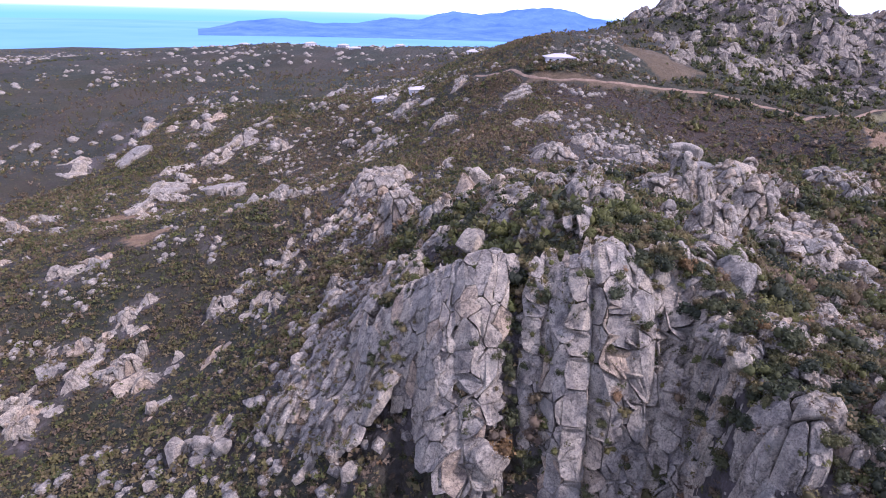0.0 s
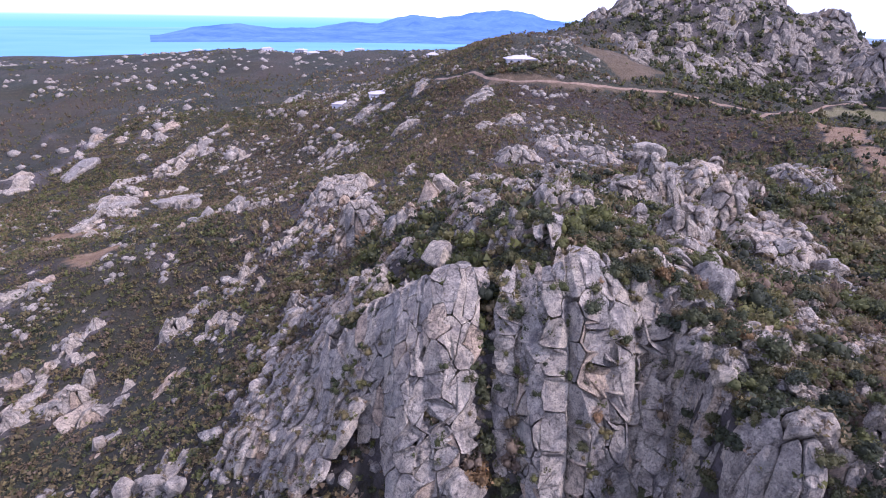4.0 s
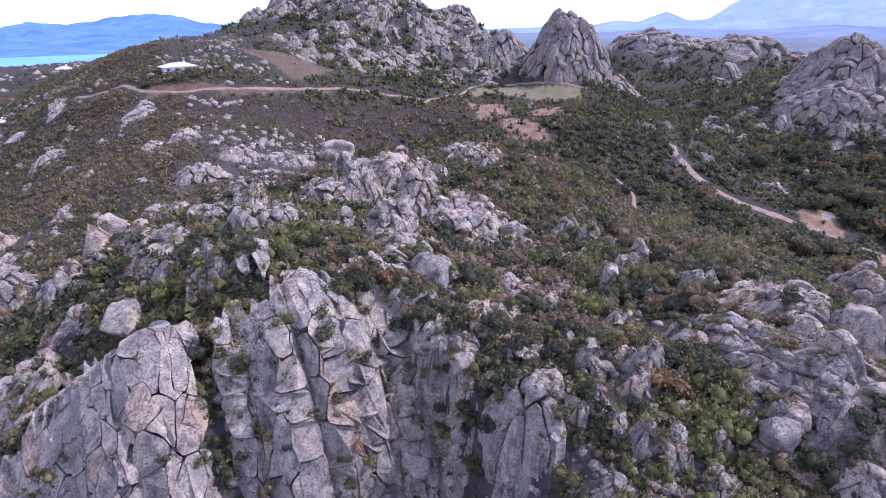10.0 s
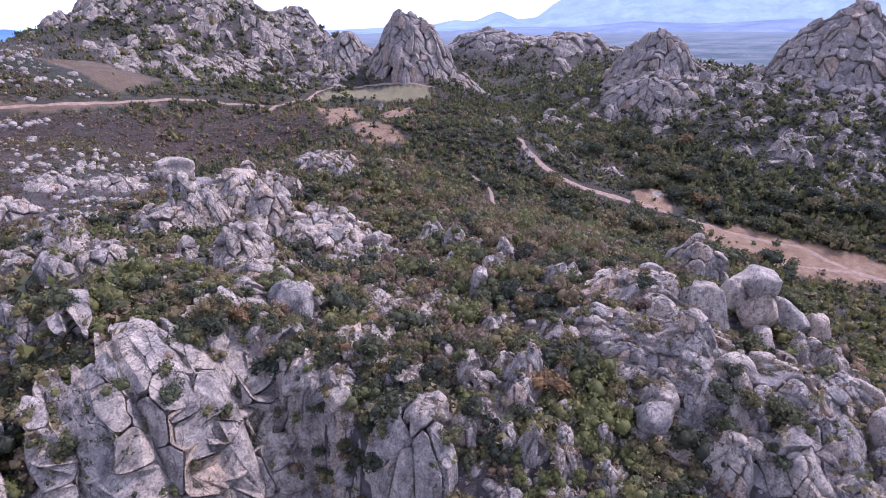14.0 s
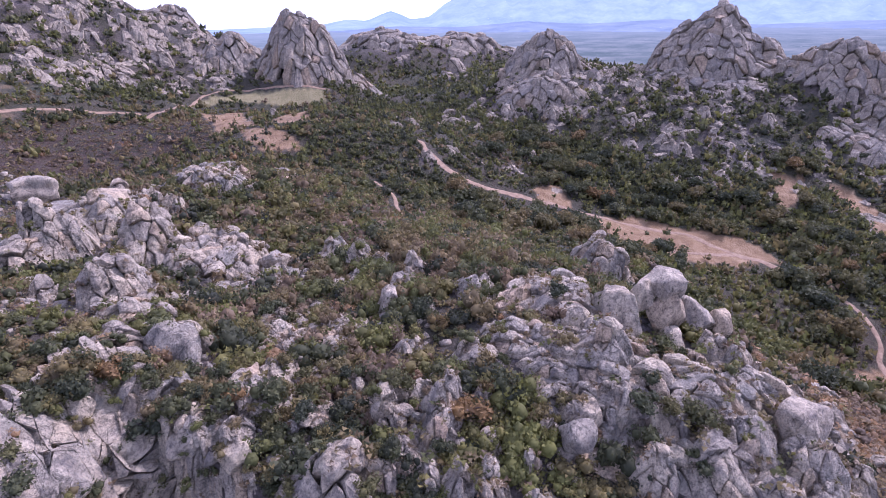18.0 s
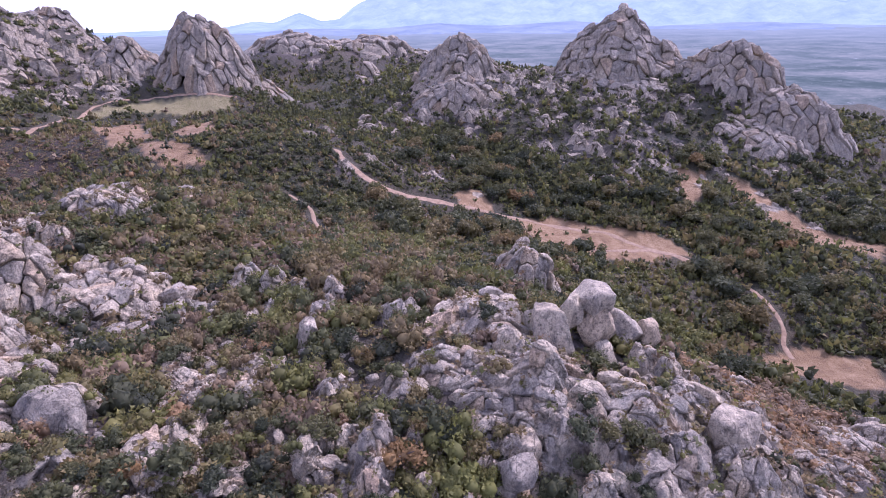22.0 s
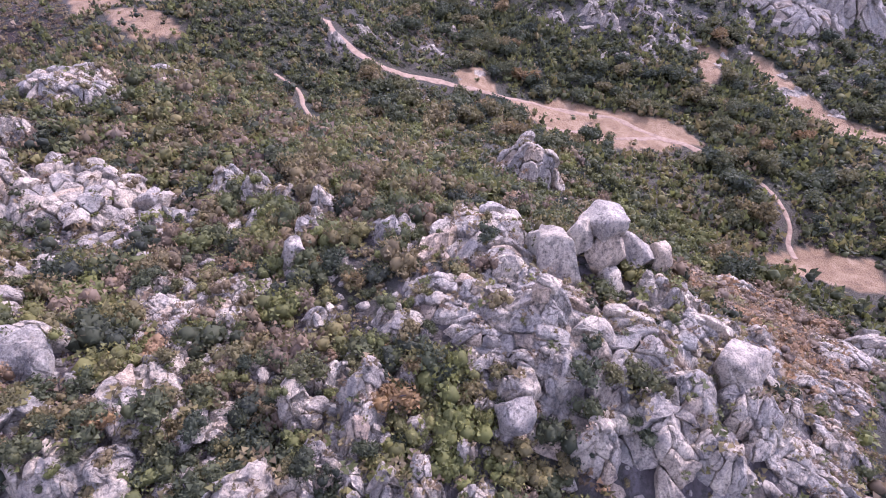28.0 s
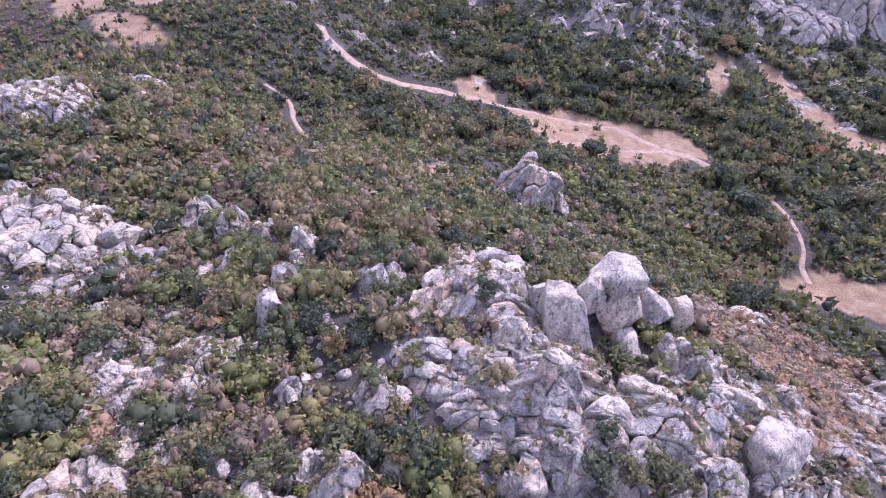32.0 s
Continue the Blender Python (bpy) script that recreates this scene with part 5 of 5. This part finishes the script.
x, y, gen = sow(11, 125, 300, -60, 165, 0.016, 0.0)
groves = fractal(x, y, 28, 3, 71)
low_ground = (land(x, y) < 48) & (groves > -0.12)
places = [(float(a), float(b), float(gen.uniform(2.2, 4.2))) for a, b in zip(x[low_ground], y[low_ground])][:260]
plant_all([tree_model(80 + k, "tree", "round-crowned dark green holm oak", "oaks of the valley", 520, 0.8, 0.35) for k in range(5)], places, 10)

# ---- loose stones ----
x, y, gen = sow(15, -60, 120, 5, 130, 0.9, 1.0)
stone = rocky(x, y)
keep = gen.uniform(0, 1, len(x)) < 0.08 + 0.75 * stone
x, y = x[keep], y[keep]
x2, y2, gen = sow(16, -200, 60, 40, 380, 0.2, 1.0)
clump = fractal(x2, y2, 26, 4, 91) + 0.6 * fractal(x2, y2, 7, 2, 92)
keep = clump > 0.16
x3, y3, gen = sow(18, -900, 40, 250, 1100, 0.006, 1.0)
keep3 = fractal(x3, y3, 90, 3, 95) > 0.0
size = np.concatenate([0.16 + 0.75 * gen.uniform(0, 1, len(x)) ** 3, 0.25 + 1.25 * gen.uniform(0, 1, keep.sum()) ** 2.5, 1.0 + 2.6 * gen.uniform(0, 1, keep3.sum()) ** 2])
x, y = np.concatenate([x, x2[keep], x3[keep3]]), np.concatenate([y, y2[keep], y3[keep3]])
chips = []
for me in CHIP_BLOCKS:
    co = np.zeros(len(me.vertices) * 3, np.float32)
    me.vertices.foreach_get("co", co)
    chips.append((co.reshape(-1, 3) * np.array([1, 1, 0.8]), np.array([tuple(f.vertices) for f in me.polygons])))
stones = growth("loose_stones", "scattered pale granite stones", chips, np.column_stack([x, y, size, size, gen.uniform(0, 1, len(x))]), M_ROCK, 17)
stones["category"] = "stones"


# ---- houses ----
def box_mesh(name, size, material, bevel=0.03):
    bm = bmesh.new()
    bmesh.ops.create_cube(bm, size=1.0)
    for v in bm.verts:
        v.co = Vector((v.co.x * size[0], v.co.y * size[1], v.co.z * size[2]))
    if bevel:
        bmesh.ops.bevel(bm, geom=bm.edges[:], offset=bevel, segments=1, affect="EDGES")
    me = bpy.data.meshes.new(name)
    bm.to_mesh(me)
    bm.free()
    me.materials.append(material)
    return me


def roof_mesh(w, d, rise, over):
    w, d = w / 2 + over, d / 2 + over
    bm = bmesh.new()
    low = [bm.verts.new((x, y, 0)) for x, y in ((-w, -d), (w, -d), (w, d), (-w, d))]
    eave = [bm.verts.new((v.co.x, v.co.y, 0.22)) for v in low]
    ridge = [bm.verts.new((x, 0, rise + 0.22)) for x in (-w + d, w - d)]
    bm.faces.new(low[::-1])
    for k in range(4):
        bm.faces.new((low[k], low[(k + 1) % 4], eave[(k + 1) % 4], eave[k]))
    bm.faces.new((eave[0], eave[1], ridge[1], ridge[0]))
    bm.faces.new((eave[1], eave[2], ridge[1]))
    bm.faces.new((eave[2], eave[3], ridge[0], ridge[1]))
    bm.faces.new((eave[3], eave[0], ridge[0]))
    me = bpy.data.meshes.new("roof")
    bm.to_mesh(me)
    bm.free()
    me.materials.append(M_ROOF)
    return me


def house(x, y, w, d, h, turn, label):
    z = min(float(ground_z(x + dx * w / 2, y + dy * d / 2)) for dx in (-1, 0, 1) for dy in (-1, 0, 1))
    top = thing("house", (x, y, z), label, "house", "houses on the plateau")
    top.rotation_euler.z = turn
    wall = part("wall", box_mesh("wall", (w, d, h + 1), M_PLASTER), top)
    wall.location.z = h / 2 - 0.5
    roof = part("roof", roof_mesh(w, d, 1.3, 0.5), top)
    roof.location.z = h + 0.004
    chimney = part("chimney", box_mesh("chimney", (0.6, 0.6, 1.2), M_PLASTER), top)
    chimney.location = (w * 0.2, 0.3, h + 1.5)
    n = max(2, int(w / 2.6))
    for k in range(n):
        wx = -w / 2 + w * (k + 0.5) / n
        for side in (-1, 1):
            if k == n // 2 and side < 0:
                door = part("door", box_mesh("door", (1.0, 0.1, 2.05), M_SHUTTER), top)
                door.location = (wx, side * (d / 2 + 0.04), 1.02)
                continue
            window = part("window", box_mesh("window", (1.1, 0.1, 1.2), M_PLASTER), top)
            window.location = (wx, side * (d / 2 + 0.03), 1.6)
            pane = part("pane", box_mesh("pane", (0.9, 0.06, 1.0), M_GLASS, 0), window)
            pane.location = (0, side * 0.05, 0)
    return top


house(22, 246, 12.0, 7.5, 2.5, 0.15, "long low white villa with a pale hipped roof")
house(-44, 288, 10, 7, 3.4, 0.3, "cream house with a pale roof among shrubs")
house(-66, 300, 9, 7, 3.2, -0.2, "terracotta-walled house on the plateau")
house(-20, 330, 6, 5, 3.0, 0.1, "small white hut on the hill")
for x, y, turn in ((-150, 560, 0.2), (-176, 610, -0.3), (-205, 590, 0.5), (-120, 640, 0.1), (-260, 700, 0.4), (-310, 660, -0.1), (-420, 760, 0.3), (-470, 700, 0.0), (-540, 820, -0.4), (-85, 700, 0.2)):
    house(x, y, 11, 7, 3.2, turn, "distant white house among scrub near the coast")
for k, (x, y, r) in enumerate([(8, 239, 1.9), (11, 237, 1.7), (14, 236, 2.0), (17, 235.5, 1.6), (20, 235, 1.9), (23, 235, 1.7), (26, 236, 2.0), (29, 237, 1.8), (32, 239, 1.9), (35, 241, 1.7), (10, 243, 1.8), (13, 247, 1.6), (33, 246, 2.0), (36, 250, 1.9), (38, 246, 1.6), (15, 253, 1.8), (-40, 282, 1.7), (-36, 286, 1.5), (-52, 284, 1.8), (-58, 292, 1.6)]):
    v, f = MID_CROWNS[k % 6]
    hedge = new("garden_bush", mesh_from("garden_bush", v, f, M_CROWN))
    hedge.location, hedge.scale = (x, y, float(ground_z(x, y)) - 0.3), (r * 1.25, r * 1.25, r * 1.3)
    tagged(hedge, "trimmed dark green garden bush by the house", "bush", "garden round the villa")

# ---- sea, far plain and far hills ----
sea_x, sea_y = np.linspace(-4600, 1400, 41), np.linspace(-1500, 4700, 41)
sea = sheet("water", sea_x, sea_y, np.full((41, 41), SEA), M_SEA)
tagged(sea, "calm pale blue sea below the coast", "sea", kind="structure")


def ridge_line(profile, distance, depth, base, seed, steps=240):
    """A far range: rows of bearing (degrees from +y to +x) and top height, as a long hill with folds."""
    az = np.linspace(profile[0][0], profile[-1][0], steps)
    tops = np.interp(az, [a for a, _ in profile], [h for _, h in profile])
    tops = tops + (tops - base) * 0.10 * fractal(az * 10, az * 0 + seed, 12, 5, seed)
    rows = []
    for k, f in enumerate(np.linspace(0, 1, 14)):
        r = distance - depth * (1 - f)
        fold = fractal(az * 12, np.full(steps, f * 40.0), 9, 4, seed + 5)
        z = base + (tops - base) * f**1.25 + (tops - base) * 0.16 * fold * math.sin(math.pi * f)
        rows.append(np.column_stack([r * np.sin(np.radians(az)), r * np.cos(np.radians(az)), z]))
    r = distance + 60
    rows.append(np.column_stack([r * np.sin(np.radians(az)), r * np.cos(np.radians(az)), np.full(steps, base - 20.0)]))
    verts = np.concatenate(rows)
    i = (np.arange(len(rows) - 1)[:, None] * steps + np.arange(steps - 1)[None]).ravel()
    quads = np.column_stack([i, i + 1, i + steps + 1, i + steps])
    return verts, np.concatenate([quads[:, :3], quads[:, [0, 2, 3]]])


def far_hills(label, profile, distance, depth, base, seed, material):
    me = mesh_from("backdrop", *ridge_line(profile, distance, depth, base, seed), material)
    me.polygons.foreach_set("use_smooth", [True] * len(me.polygons))
    return tagged(new("backdrop", me), label, "far hills", kind="structure")


def at_distance(rows, distance):
    return [(a, 100 + distance * math.tan(radians(e))) for a, e in rows]


# the blue and grey of these ranges is painted haze that glows
far_hills("haze-blue headland across the bay", at_distance([(-33.5, -2.3), (-32, -2.2), (-28, -1.9), (-25.5, -1.3), (-21.5, -0.93), (-18.5, -1.3), (-14.3, -1.2), (-10, -1.4), (0, -1.2), (9, -1.2), (13, -2)], 3200), 3200, 700, -10, 3, M_HAZE)
far_hills("haze-blue mountain beyond the bay", at_distance([(-20, -2.2), (-14.3, -1.15), (-11.6, -0.69), (-8.9, -0.77), (-5.7, 0.1), (-3, -0.2), (-0.4, 0.2), (2.9, 0.6), (4.9, 0.43), (7, -0.15), (10, -0.58), (16, -1.2), (24, -1.5)], 3700), 3700, 800, -10, 4, M_HAZE)
far_hills("haze-blue mountains inland", at_distance([(22, -1.4), (28, -1.0), (34, -1.1), (42.9, -0.9), (45.2, -0.5), (47, -0.65), (49.4, 0.18), (51.3, -0.6), (53.0, -0.4), (54.2, 0.5), (55.4, 1.2), (57, 1.5), (62, 1.8), (70, 1.7), (78, 1.9), (86, 1.7), (95, 1.8), (108, 1.8)], 4100), 4100, 900, 5, 5, M_HAZE_PALE)
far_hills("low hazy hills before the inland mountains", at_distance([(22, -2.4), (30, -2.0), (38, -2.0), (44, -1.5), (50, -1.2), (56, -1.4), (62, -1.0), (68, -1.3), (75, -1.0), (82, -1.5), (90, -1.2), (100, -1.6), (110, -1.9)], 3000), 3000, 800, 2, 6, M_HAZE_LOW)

# the plain inland, from the foot of the crags to the hills
pa, pr = np.linspace(34, 125, 60), np.linspace(640, 3200, 40)
ga, gr = np.meshgrid(pa, pr)
px, py = gr * np.sin(np.radians(ga)), gr * np.cos(np.radians(ga))
pz = 15.0 + 5 * fractal(px, py, 300, 3, 13) - 12 * np.clip((720 - gr) / 80, 0, 1)
i = (np.arange(39)[:, None] * 60 + np.arange(59)[None]).ravel()
quads = np.column_stack([i, i + 60, i + 61, i + 1])
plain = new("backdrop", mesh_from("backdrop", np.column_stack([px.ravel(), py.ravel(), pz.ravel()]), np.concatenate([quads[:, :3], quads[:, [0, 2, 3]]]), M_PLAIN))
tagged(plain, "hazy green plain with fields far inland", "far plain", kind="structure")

# bright haze along the horizon, painted on self-lit walls over the sea and inland
for lo, hi, levels, surface, label in ((-110, 30, (-40.0, 75.0, 110.0, 420.0), M_SKYLINE, "white hazy sky over the sea horizon"), (30, 250, (-40.0, 420.0), M_INLAND, "bright clouded sky over the inland hills")):
    ring = np.radians(np.arange(lo, hi + 1, 5))
    n = len(ring)
    wall = np.concatenate([np.column_stack([4850 * np.sin(ring), 4850 * np.cos(ring), np.full(n, h)]) for h in levels])
    i = (np.arange(len(levels) - 1)[:, None] * n + np.arange(n - 1)[None]).ravel()
    quads = np.column_stack([i, i + 1, i + n + 1, i + n])
    haze = new("backdrop", mesh_from("backdrop", wall, np.concatenate([quads[:, :3], quads[:, [0, 2, 3]]]), surface))
    tagged(haze, label, "sky", kind="structure")
